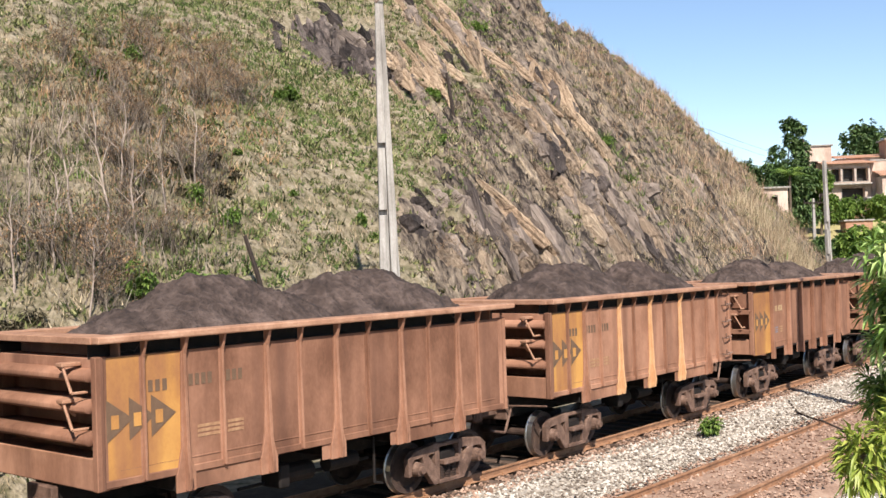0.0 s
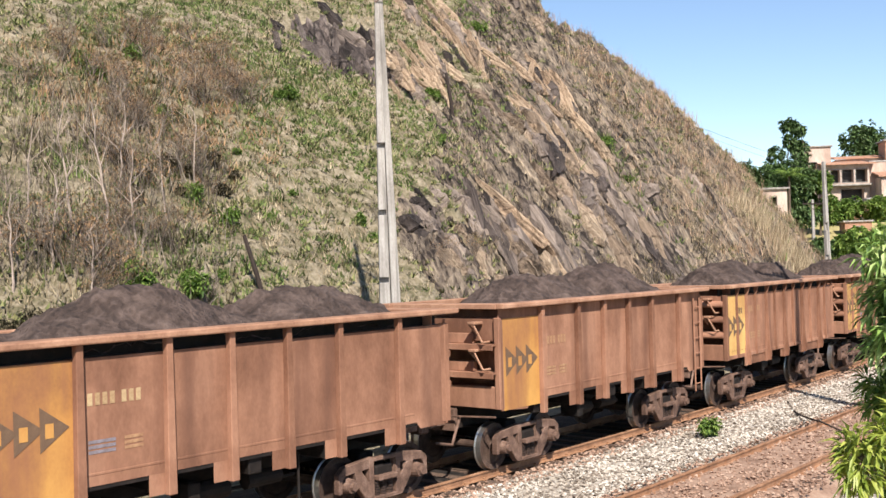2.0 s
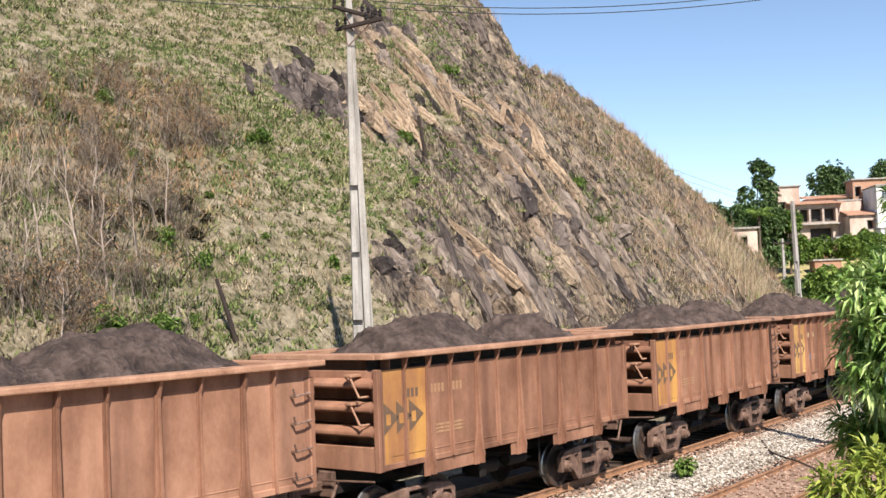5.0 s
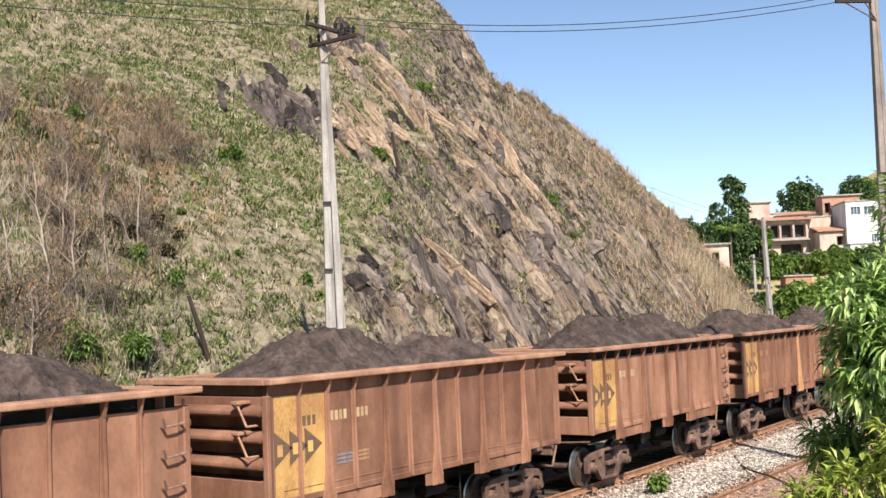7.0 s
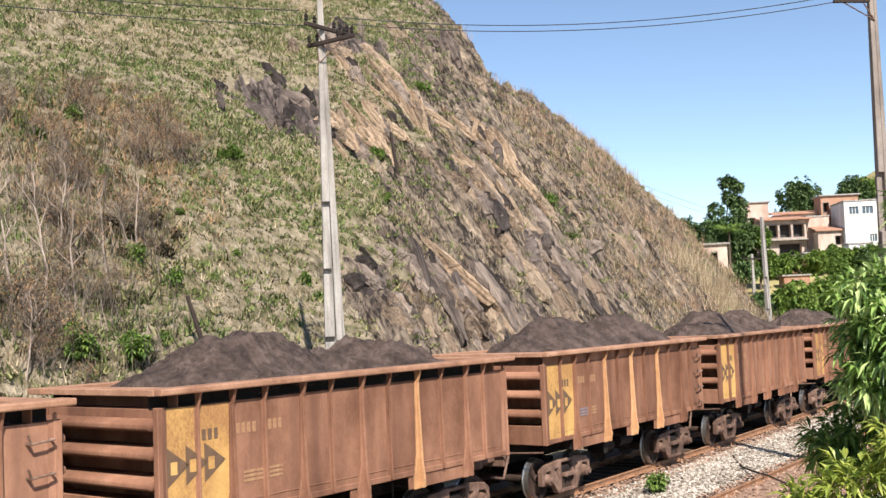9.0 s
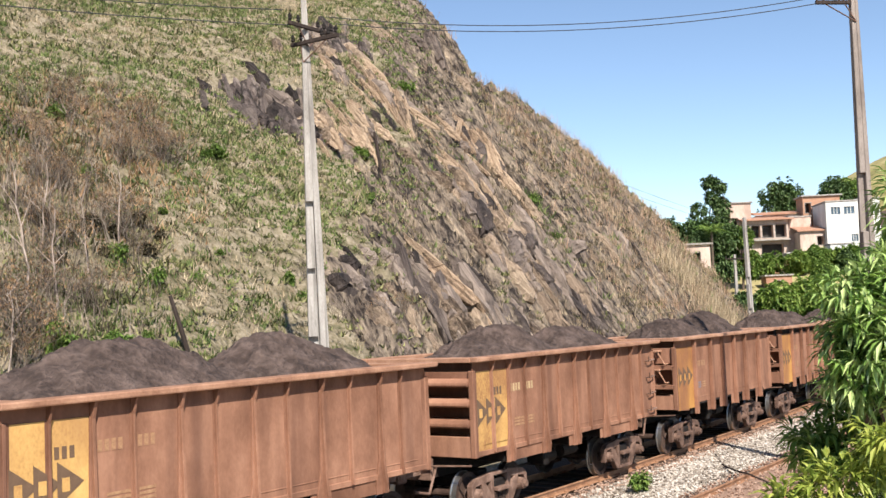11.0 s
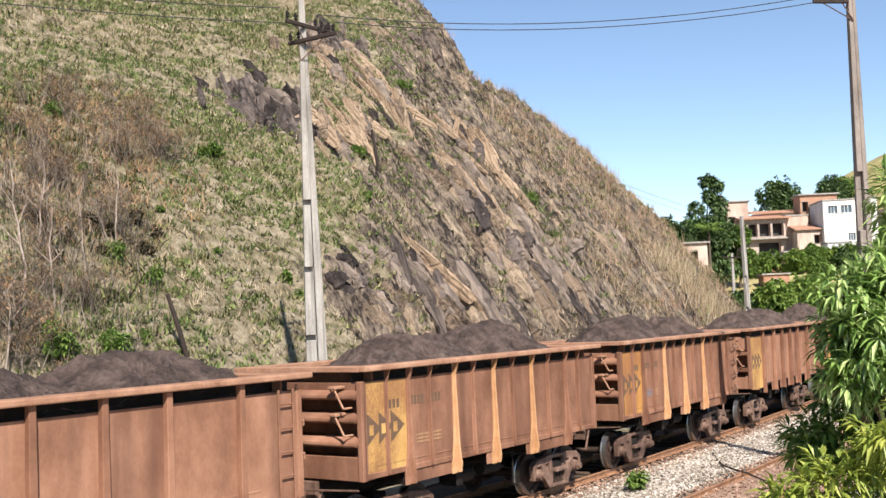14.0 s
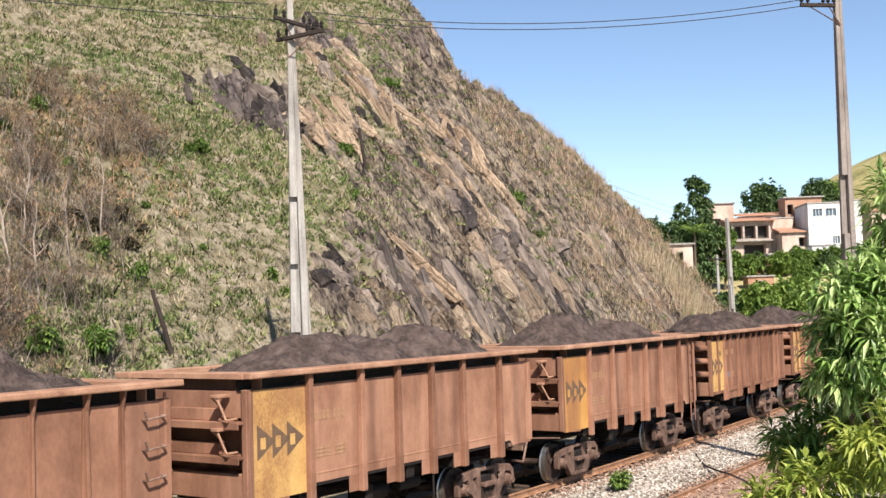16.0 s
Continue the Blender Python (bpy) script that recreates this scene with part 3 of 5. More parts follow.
def end_beam(bm):
    add_prism(bm, [(0.34, 0.03), (-0.2, 0.03), (-0.2, -0.09), (-0.17, -0.09), (-0.17, -0.01), (0.34, -0.01)], "y", -SIDE_Y + 0.02, SIDE_Y - 0.02, 0.006)
    add_box(bm, -0.02, 0.13, -SIDE_Y + 0.65, SIDE_Y - 0.05, 0.03, 0.24, 0.01)
    return RUST, False


def grab_iron(bm):
    for a, b in (((0.0, 0, 0.0), (0.0, -0.12, 0.0)), ((0.34, 0, 0.03), (0.34, -0.12, 0.03)), ((0.0, -0.12, 0.0), (0.34, -0.12, 0.03)), ((0.0, -0.12, 0.0), (-0.06, -0.14, 0.13))):
        add_tube(bm, a, b, 0.018, sides=6)
    return BOGIE, False


def end_step(bm):
    # slanted handhold on the end wall beside the corner
    add_tube(bm, (-0.26, 0.0, 0.32), (-0.26, -0.22, -0.05), 0.022, sides=6)
    add_tube(bm, (-0.26, -0.22, -0.05), (-0.02, -0.22, -0.05), 0.02, sides=6)
    add_box(bm, -0.3, 0.0, -0.06, 0.12, 0.3, 0.36, 0.012)
    add_tube(bm, (-0.26, 0.1, 0.3), (-0.02, 0.1, 0.1), 0.018, sides=6)
    return CHORD, False


def ladder(bm):
    for x in (0.0, 0.34):
        add_box(bm, x - 0.025, x + 0.025, -0.09, -0.06, 0.75, 3.2, 0.006)
    for i in range(6):
        add_tube(bm, (0, -0.075, 0.95 + 0.4 * i), (0.34, -0.075, 0.95 + 0.4 * i), 0.016, sides=6)
    return RUST, False


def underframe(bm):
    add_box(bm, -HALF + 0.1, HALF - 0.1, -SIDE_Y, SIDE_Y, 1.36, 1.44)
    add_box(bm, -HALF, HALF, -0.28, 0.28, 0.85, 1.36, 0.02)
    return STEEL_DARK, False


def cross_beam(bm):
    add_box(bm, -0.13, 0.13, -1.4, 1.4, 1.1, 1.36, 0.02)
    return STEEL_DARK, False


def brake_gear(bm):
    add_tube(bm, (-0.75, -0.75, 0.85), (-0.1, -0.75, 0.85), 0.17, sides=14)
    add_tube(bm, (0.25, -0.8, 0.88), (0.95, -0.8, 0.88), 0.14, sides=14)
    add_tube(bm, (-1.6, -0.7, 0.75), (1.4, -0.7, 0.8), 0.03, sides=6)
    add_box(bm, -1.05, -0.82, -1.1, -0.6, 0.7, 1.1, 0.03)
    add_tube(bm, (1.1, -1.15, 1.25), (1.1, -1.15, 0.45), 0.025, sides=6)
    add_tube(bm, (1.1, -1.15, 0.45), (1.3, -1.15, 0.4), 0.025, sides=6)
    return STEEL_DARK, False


def coupler(bm):
    add_box(bm, -0.9, 0.0, -0.09, 0.09, 0.93, 1.11, 0.02)
    add_box(bm, -0.98, -0.72, -0.17, 0.17, 0.86, 1.18, 0.04)
    add_box(bm, -0.1, 0.02, -0.35, 0.35, 0.82, 1.3, 0.02)
    add_tube(bm, (-0.1, -0.5, 1.15), (-0.45, -0.55, 0.62), 0.03, sides=8)
    add_tube(bm, (-0.45, -0.55, 0.62), (-0.85, -0.45, 0.7), 0.03, sides=8)
    add_tube(bm, (-0.15, -1.45, 1.2), (-0.2, -0.2, 1.15), 0.02, sides=6)
    return BOGIE, False


def wheelset(bm):
    prof = [(0.0, -0.07), (0.12, -0.07), (0.13, -0.03), (0.36, -0.01), (0.385, -0.05), (WHEEL_R, -0.06), (WHEEL_R + 0.005, 0.06),
            (WHEEL_R + 0.028, 0.075), (WHEEL_R + 0.02, 0.1), (0.39, 0.1), (0.36, 0.05), (0.14, 0.06), (0.0, 0.08)]
    seg = 28
    for side in (-1, 1):
        rings = []
        for r, y in prof:
            yy = side * 0.835 - side * y
            if r == 0:
                rings.append([bm.verts.new((0, yy, 0))])
            else:
                rings.append([bm.verts.new((r * math.cos(2 * math.pi * i / seg), yy, r * math.sin(2 * math.pi * i / seg))) for i in range(seg)])
        for k, (a, b) in enumerate(zip(rings, rings[1:])):
            for i in range(seg):
                j = (i + 1) % seg
                if len(a) == 1:
                    f = bm.faces.new((a[0], b[i], b[j]))
                elif len(b) == 1:
                    f = bm.faces.new((a[i], b[0], a[j]))
                else:
                    f = bm.faces.new((a[i], b[i], b[j], a[j]))
                f.material_index = 1 if k in (5, 6, 7) else 0
    add_tube(bm, (0, -1.15, 0), (0, 1.15, 0), 0.085, sides=12)
    for side in (-1, 1):      # bolts on the axle's end cap
        for i in range(3):
            a = 2 * math.pi * i / 3
            add_tube(bm, (0.06 * math.cos(a), side * 1.2, 0.06 * math.sin(a)), (0.06 * math.cos(a), side * 1.24, 0.06 * math.sin(a)), 0.022, sides=6)
        add_tube(bm, (0, side * 1.1, 0), (0, side * 1.21, 0), 0.105, sides=12)
    bmesh.ops.recalc_face_normals(bm, faces=bm.faces)
    return WHEEL_STEEL, False


def side_frame(bm):
    # cast truss: deep webs with a hole each, axle boxes hung at the ends and an open spring window
    y0, y1 = -0.07, 0.07
    for sx in (-1, 1):
        add_tube(bm, (sx * AXLE, y0 - 0.08, WHEEL_R), (sx * AXLE, y1, WHEEL_R), 0.12, 0.15, 14)
        add_tube(bm, (sx * AXLE, y0 - 0.14, WHEEL_R), (sx * AXLE, y0 - 0.07, WHEEL_R), 0.075, 0.09, 8)
        add_prism(bm, [(sx * (AXLE + 0.26), 0.36), (sx * (AXLE + 0.26), 0.7), (sx * (AXLE + 0.1), 0.82), (sx * 0.3, 0.9), (sx * 0.3, 0.7), (sx * 0.5, 0.7),
                       (sx * (AXLE - 0.22), 0.66), (sx * (AXLE - 0.12), 0.68), (sx * (AXLE + 0.1), 0.66), (sx * (AXLE + 0.17), 0.56), (sx * (AXLE + 0.17), 0.36)], "y", y0, y1, 0.012)
        add_prism(bm, [(sx * (AXLE - 0.12), 0.7), (sx * (AXLE - 0.2), 0.42), (sx * 0.44, 0.11), (sx * 0.3, 0.11), (sx * 0.3, 0.34), (sx * (AXLE - 0.3), 0.69)], "y", y0 - 0.004, y1 + 0.004, 0.012)
        add_prism(bm, [(sx * 0.28, 0.88), (sx * 0.4, 0.86), (sx * 0.4, 0.2), (sx * 0.28, 0.13)], "y", y0 - 0.008, y1 + 0.008, 0.01)
    add_box(bm, -0.3, 0.3, y0, y1, 0.8, 0.88, 0.02)
    add_box(bm, -0.32, 0.32, y0 - 0.03, y1 + 0.03, 0.11, 0.19, 0.015)
    add_box(bm, -0.24, 0.24, y0 - 0.1, y1, 0.46, 0.56, 0.02)          # bolster end over the springs
    return BOGIE, False


def spring(bm):
    for i in range(5):
        a0 = 0.2 + 0.05 * i
        add_tube(bm, (0, 0, a0), (0, 0, a0 + 0.03), 0.07, sides=9)
    add_tube(bm, (0, 0, 0.18), (0, 0, 0.47), 0.045, sides=8)
    return WHEEL_STEEL, False


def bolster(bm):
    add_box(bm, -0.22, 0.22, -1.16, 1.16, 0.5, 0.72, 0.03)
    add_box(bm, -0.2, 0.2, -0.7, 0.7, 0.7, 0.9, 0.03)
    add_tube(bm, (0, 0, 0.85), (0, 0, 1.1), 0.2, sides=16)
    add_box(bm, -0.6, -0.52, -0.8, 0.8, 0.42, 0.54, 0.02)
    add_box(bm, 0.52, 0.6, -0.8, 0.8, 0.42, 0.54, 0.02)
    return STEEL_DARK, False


def paint_panel(bm, x1, z0):
    add_box(bm, -HALF + 0.07, -HALF + x1, -0.022, -0.013, z0, 3.155)
    return YELLOW, False


def arrow_mark(bm):
    add_prism(bm, [(-0.02, 0.3), (-0.02, -0.3), (0.4, 0.0)], "y", -0.006, 0.0)
    return MARK_DARK, False


def bar_mark(bm, w, h):
    add_box(bm, 0.0, w, -0.005, 0.0, -h / 2, h / 2)
    return MARK_PALE, False


def ore_heap(variant):
    """A load of two cones with slumped flanks, higher than the chord."""
    rnd = random.Random(40 + variant)
    nx, ny = 96, 34
    pk = [(-1.35 + rnd.uniform(-0.5, 0.3), rnd.uniform(0.72, 1.0), rnd.uniform(-0.15, 0.15)), (2.05 + rnd.uniform(-0.35, 0.3), rnd.uniform(0.66, 0.98), rnd.uniform(-0.15, 0.15))]
    if variant % 3 == 1:
        pk.append((0.3, rnd.uniform(0.5, 0.7), 0.0))
    verts, faces = [], []
    for i in range(nx + 1):
        x = -HALF + 0.38 + (2 * HALF - 0.76) * i / nx
        for j in range(ny + 1):
            y = -SIDE_Y + 0.2 + (2 * SIDE_Y - 0.4) * j / ny
            z = 2.85
            for px, hgt, py in pk:
                d = math.hypot((x - px) * 0.52, (y - py) * 0.95)
                z = max(z, 3.25 + hgt - max(0.0, d - 0.38) * 0.78 - 0.12 * min(d, 0.4))
            nz = fbm(x * 0.9, y * 0.9, variant * 3.1, 3)
            z += 0.14 * nz + 0.09 * noise.noise((x * 3.4, y * 3.4, variant)) + 0.07 * noise.noise((x * 8, y * 8, variant))
            z = min(z, 3.42 + max(0.0, min(SIDE_Y - 0.18 - abs(y), HALF - 0.35 - abs(x))) * 0.85)
            verts.append((x, y, z))
    for i in range(nx):
        for j in range(ny):
            a = i * (ny + 1) + j
            faces.append((a, a + ny + 1, a + ny + 2, a + 1))
    return raw_mesh("ore_load", verts, faces, ORE, True)


HEAPS = [ore_heap(i) for i in range(7)]
SHORT_KIND = {2, 3, 14, 15, 18, 19, 22, 23}
FRESH_RIBS = {1: (1, 2, 3), 11: (1, 2, 3), 16: (1, 2, 3), 17: (1, 2, 3), 10: (3,)}
FLUSH_TOP = {3, 5, 8, 11, 12, 13, 14}
NO_STEPS = {10, 11, 12, 13, 20, 21}
DULL_PANEL = {0, 1, 2, 3, 6, 7, 14, 15, 17, 19}


def make_wagon(k):
    short = k in SHORT_KIND
    rnd = random.Random(k)
    top = new("ore_wagon")
    panel_word = "faded" if k in DULL_PANEL else "yellow"
    rib_word = "wide-ribbed" if short else "close-ribbed"
    fresh = ", tan-primed ribs" if k in FRESH_RIBS and k != 10 else ""
    tagged(top, f"rusty brown {rib_word} ore wagon, {panel_word} end panel{fresh}", "freight wagon", "wagons of the ore train")
    # underside parts hold the wagon's own shade in their near-black colour
    part("underframe", cached("underframe", underframe), STEEL_DARK, top, "sooty steel underframe, shade beneath the wagon put into its colour")
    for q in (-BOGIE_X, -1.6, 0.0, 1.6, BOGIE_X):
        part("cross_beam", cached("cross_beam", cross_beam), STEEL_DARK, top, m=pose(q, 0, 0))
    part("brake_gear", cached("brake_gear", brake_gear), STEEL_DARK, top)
    for mirror in (1, -1):
        turn = Matrix.Translation((0, -SIDE_Y, 0)) if mirror == 1 else Matrix.Translation((0, SIDE_Y, 0)) @ pose(0, 0, 0, 0, 0, 180)
        wall = part("side_wall", cached("side_wall_short" if short else "side_wall", side_wall_short if short else side_wall), RUST, top, m=turn)
        if short:
            for q in CHANNEL_RIBS:
                part("rib", cached("channel_rib", channel_rib), RUST, wall, m=pose(-HALF + q, -0.012, 0))
        else:
            for i, q in enumerate(DEEP_RIBS):
                f = mirror == 1 and i in FRESH_RIBS.get(k, ())
                part("rib", cached("deep_rib", deep_rib), TAN if f else RUST, wall, "rib in fresh tan primer" if f else "", m=pose(-HALF + q, -0.012, 0))
            for q in THIN_RIBS:
                part("rib", cached("thin_rib", thin_rib), RUST, wall, m=pose(-HALF + q, -0.012, 0))
        if k in FLUSH_TOP:
            part("upper_plate", cached("upper_plate", upper_plate), RUST, wall)
        else:
            part("recess", cached("recess", recess), STEEL_DARK, wall, "set-back strip under the chord, the chord's shadow put into its colour")
        for q, w in (((2.89, 0.32), (4.02, 0.32), (5.16, 0.32), (6.3, 0.32), (7.76, 0.34)) if short else ((2.95, 1.5), (4.46, 0.34), (7.66, 1.52), (6.07, 0.3))):
            part("skirt", cached(f"skirt{w}", lambda bm: skirt(bm, w)), RUST, wall, m=pose(-HALF + q, 0, 0))
        part("top_chord", cached("chord_side", chord_side), CHORD, top, "worn rusty top chord", m=turn)
        x1 = 1.44 if short else 1.36
        z0 = 1.3 if short else 1.4
        pm = cached(f"paint_panel{short}", lambda bm: paint_panel(bm, x1, z0))
        paint = YELLOW_DULL if k in DULL_PANEL else YELLOW
        part("paint_panel", pm, paint, wall, "rust-stained yellow paint patch" if k in DULL_PANEL else "patch of faded yellow paint")
        if mirror == 1:
            ax = 0.22 if short else 0.12
            for i in range(3):
                part("arrow_mark", cached("arrow_mark", arrow_mark), MARK_DARK, wall, "faded grey arrow shape", m=pose(-HALF + ax + 0.36 * i, -0.023, 2.28))
                part("pale_mark", cached("pale_block", lambda bm: bar_mark(bm, 0.12, 0.19)), YELLOW if k not in DULL_PANEL else YELLOW_DULL, wall, m=pose(-HALF + ax + 0.05 + 0.36 * i, -0.0295, 2.26))
            pale = MARK_PALE if k in (9, 8, 2, 13) else MARK_DARK if k in (0, 1, 16, 17) else NUMBER
            x = 1.62 if short else 1.48
            for i in range(7):
                if i == 4:
                    x += 0.07
                if not short and abs(x + 0.05 - 2.08) < 0.12:
                    x = 2.17
                part("number_bar", cached("number_bar", lambda bm: bar_mark(bm, 0.075, 0.17)), pale, wall, m=pose(-HALF + x, -0.0135, 2.72 if not short else 2.6))
                x += 0.115
            if not short:
                for i in range(3):
                    part("number_bar", cached("number_bar", lambda bm: bar_mark(bm, 0.075, 0.17)), MARK_DARK, wall, m=pose(-HALF + 0.78 + 0.12 * i, -0.0225, 2.7))
            for i, (bx, bw) in enumerate(((1.62, 0.42), (2.18, 0.3))):
                for j in range(3):
                    part("data_bar", cached(f"data_bar{i}", lambda bm: bar_mark(bm, bw, 0.045)), MARK_BLUE if k % 3 == 2 and i == 0 else NUMBER, wall, m=pose(-HALF + bx, -0.0135, 2.02 - 0.07 * j))
            if k % 2 == 1:
                if short:
                    part("ladder", cached("ladder", ladder), RUST, wall, m=pose(HALF - 0.5, 0, 0))
                else:
                    for i in range(4):
                        part("grab_iron", cached("grab_iron", grab_iron), BOGIE, wall, m=pose(HALF - 0.44, -0.02, 1.55 + 0.45 * i))
    for face in (1, -1):
        turn = pose(-HALF, 0, 0) if face == 1 else pose(HALF, 0, 0, 0, 0, 180)
        wall = part("end_wall", cached("end_wall", end_wall), RUST, top, m=turn)
        part("end_sill", cached("end_sill", end_sill), RUST, wall)
        for q in (-SIDE_Y, SIDE_Y):
            part("corner_post", cached("corner_post", corner_post), RUST, wall, m=pose(0, q, 0) if q < 0 else pose(0, q, 0) @ Matrix.Diagonal((1, -1, 1, 1)))
        if short:
            for z in (2.05, 2.62):
                part("end_beam", cached("end_beam", end_beam), RUST, wall, m=pose(0, 0, z))
        else:
            for z in (2.06, 2.5, 2.93):
                part("end_ridge", cached("end_ridge", end_ridge), RUST, wall, m=pose(0, 0, z))
        part("end_plate", cached("end_plate", lambda bm: (add_box(bm, 0.0, 0.34, -SIDE_Y + 0.03, SIDE_Y - 0.03, 2.98 if not short else 2.9, 3.16, 0.01), (RUST, False))[1]) if not short else cached("end_plate_short", lambda bm: (add_box(bm, 0.02, 0.34, -SIDE_Y + 0.03, SIDE_Y - 0.5, 2.7, 3.16, 0.01), (RUST, False))[1]), RUST, wall)
        part("top_chord", cached("chord_end", chord_end), CHORD, top, m=turn)
        if k not in NO_STEPS:
            for z in ((2.2, 2.75) if short else (2.25, 2.75)):
                part("end_step", cached("end_step", end_step), CHORD, wall, "slanted steel handhold", m=pose(-0.02, -SIDE_Y + 0.42, z))
        part("coupler", cached("coupler", coupler), BOGIE, top, m=turn)
    for sx in (-1, 1):
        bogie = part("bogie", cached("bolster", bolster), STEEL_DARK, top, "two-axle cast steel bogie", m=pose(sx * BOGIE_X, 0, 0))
        part("side_frame", cached("side_frame", side_frame), BOGIE, bogie, m=pose(0, -1.1, 0))
        part("side_frame", cached("side_frame", side_frame), BOGIE, bogie, m=pose(0, 1.1, 0, 0, 0, 180))
        for q in (-0.17, 0.0, 0.17):
            for yy in (-1.1, 1.1):
                part("spring", cached("spring", spring), WHEEL_STEEL, bogie, m=pose(q, yy, 0))
        me = cached("wheelset", wheelset)
        if len(me.materials) < 2:
            me.materials.append(TREAD)
        for ax in (-AXLE, AXLE):
            ws = part("wheelset", me, WHEEL_STEEL, bogie, "wheels with polished treads", m=pose(ax, 0, WHEEL_R + 0.005))
            WHEELSETS.append((ws, ax))
    # the load lies in the wagon, held by its walls
    load = new("ore_load", HEAPS[(k * 3 + k // 5) % 7])
    tagged(load, "heaped dark brown-grey ore fines lying in a wagon", "ore load", "ore loads")
    WAGONS.append((top, k))
    WAGONS.append((load, k))
    return top


for k in range(-1, 25):
    make_wagon(k)


def travelled(t):
    return SPEED * t + 0.5 * GAIN * t * t


# degrees by which the near tree leans away before the wind
SWAY = ((0, -3.2), (1.0, -3.1), (2.0, -3.3), (3.0, -3.4), (4.0, -3.3), (4.7, -3.2), (5.8, -2.0), (7.0, -1.2), (8.0, -1.0), (9.2, 0.1), (10.5, 0.4), (11.2, 0.2),
        (12.0, 0.0), (13.0, 0.1), (14.0, 0.2), (14.6, 0.5), (15.2, 0.7), (16.0, 1.0))


def motions():
    walk(near_tree, [(t, pose(0.05 + 5.1, 8.7, GROUND, 0, a, 0) @ Matrix.Translation((-5.1, -8.7, -GROUND))) for t, a in SWAY])
    for top, k in WAGONS:
        walk(top, [(t, track_pose(FIRST_END + PITCH * k - HALF - travelled(t), -0.835)) for t in range(17)])
    # every wheelset in the same place on its bogie rolls alike and shares one set of keys
    leader = {}
    for ws, ax in WHEELSETS:
        if ax not in leader:
            rows = []
            for i in range(481):
                t = i / 30
                turn = -math.degrees(travelled(t) / WHEEL_R)
                rows.append((t, Matrix.Translation((ax, 0, WHEEL_R + 0.005)) @ Matrix.Rotation(radians(turn), 4, "Y")))
            walk(ws, rows)
            leader[ax] = ws
        else:
            ws.rotation_mode = "QUATERNION"
            data = ws.animation_data_create()
            data.action = leader[ax].animation_data.action
            data.action_slot = leader[ax].animation_data.action_slot


# ---------------------------------------------------------------- line poles and wires
def pole_block(x0, x1, y0, y1, z0, z1, height, widths):
    """A piece of a tapered pole between two heights; x and y in shares of the pole's half width and half depth."""
    bm = bmesh.new()
    w0, w1, d0, d1 = widths
    rings = []
    for z in (z0, z1):
        f = z / height
        w, d = (w0 + (w1 - w0) * f) / 2, (d0 + (d1 - d0) * f) / 2
        rings.append([bm.verts.new(p) for p in ((x0 * w, y0 * d, z), (x1 * w, y0 * d, z), (x1 * w, y1 * d, z), (x0 * w, y1 * d, z))])
    bm.faces.new(rings[0]), bm.faces.new(rings[1])
    for i in range(4):
        j = (i + 1) % 4
        bm.faces.new((rings[0][i], rings[0][j], rings[1][j], rings[1][i]))
    bmesh.ops.recalc_face_normals(bm, faces=bm.faces)
    bmesh.ops.bevel(bm, geom=list(bm.edges), offset=0.012, segments=1, affect="EDGES")
    return bm


def insulator(bm):
    for z, r in ((0.0, 0.03), (0.05, 0.055), (0.09, 0.04), (0.13, 0.055), (0.17, 0.03)):
        add_tube(bm, (0, 0, z), (0, 0, z + 0.045), r, r * 0.8, 10)
    return STEEL_DARK, False


def make_pole(m, height, widths, slots, arms, label, mat=CONCRETE):
    """Concrete pole: a flange, a recessed web beside it, and panels over the web with open slots between them."""
    top = new("power_pole")
    top.matrix_basis = m
    tagged(top, label, "power pole", "line poles")
    part("flange", pole_block(0.12, 1.0, -1.0, 1.0, 0.0, height, height, widths), mat, top)
    part("web", pole_block(-0.98, 0.13, 0.1, 0.9, 0.0, height - 0.01, height, widths), mat, top)
    cuts = [0.0] + [z for pair in slots for z in pair] + [height]
    for i in range(0, len(cuts), 2):
        last = i == len(cuts) - 2
        part("infill_panel", pole_block(-1.0, 0.13 if last else 0.02, -0.94, 0.5, cuts[i], cuts[i + 1], height, widths), mat, top)
    for z, length, shift, rz_arm in arms:
        bm = bmesh.new()
        add_box(bm, shift - length / 2, shift + length / 2, -0.17, -0.09, z - 0.05, z + 0.05, 0.01)
        arm = part("crossarm", bm, DARK_WOOD, top, "dark timber crossarm", m=pose(0, 0, 0, 0, 0, rz_arm))
        for q in (-0.3, 0.3):
            bm = bmesh.new()
            add_tube(bm, (q * length + shift, -0.13, z), (0, -0.11, z - 0.5), 0.018, sides=6)
            part("brace", bm, BOGIE, arm)
        for q in (-0.46, -0.28, 0.16, 0.3, 0.46):
            part("insulator", cached("insulator", insulator), STEEL_DARK, arm, m=pose(shift + q * length, -0.13, z + 0.05))
    return top


POLE_L, POLE_R = (-1.37, 27.5), (12.62, 26.45)
make_pole(pose(POLE_L[0] + 0.02, POLE_L[1], -0.2, 0, -0.6, 8), 13.8, (0.68, 0.1, 0.4, 0.14), [(4.05, 4.18), (5.78, 5.91), (7.5, 7.63)],
          [(12.15, 1.7, 0.1, 43), (11.75, 1.53, 0.4, -44)], "weathered concrete pole with slotted side and two dark crossarms")
make_pole(pose(POLE_R[0], POLE_R[1], GROUND, 0, 0.4, 0), 14.2, (0.42, 0.15, 0.36, 0.16), [(6.5, 8.0)], [(12.42, 0.95, -0.6, 2)],
          "dark brown-grey concrete pole beside the second track", CONCRETE_DARK)


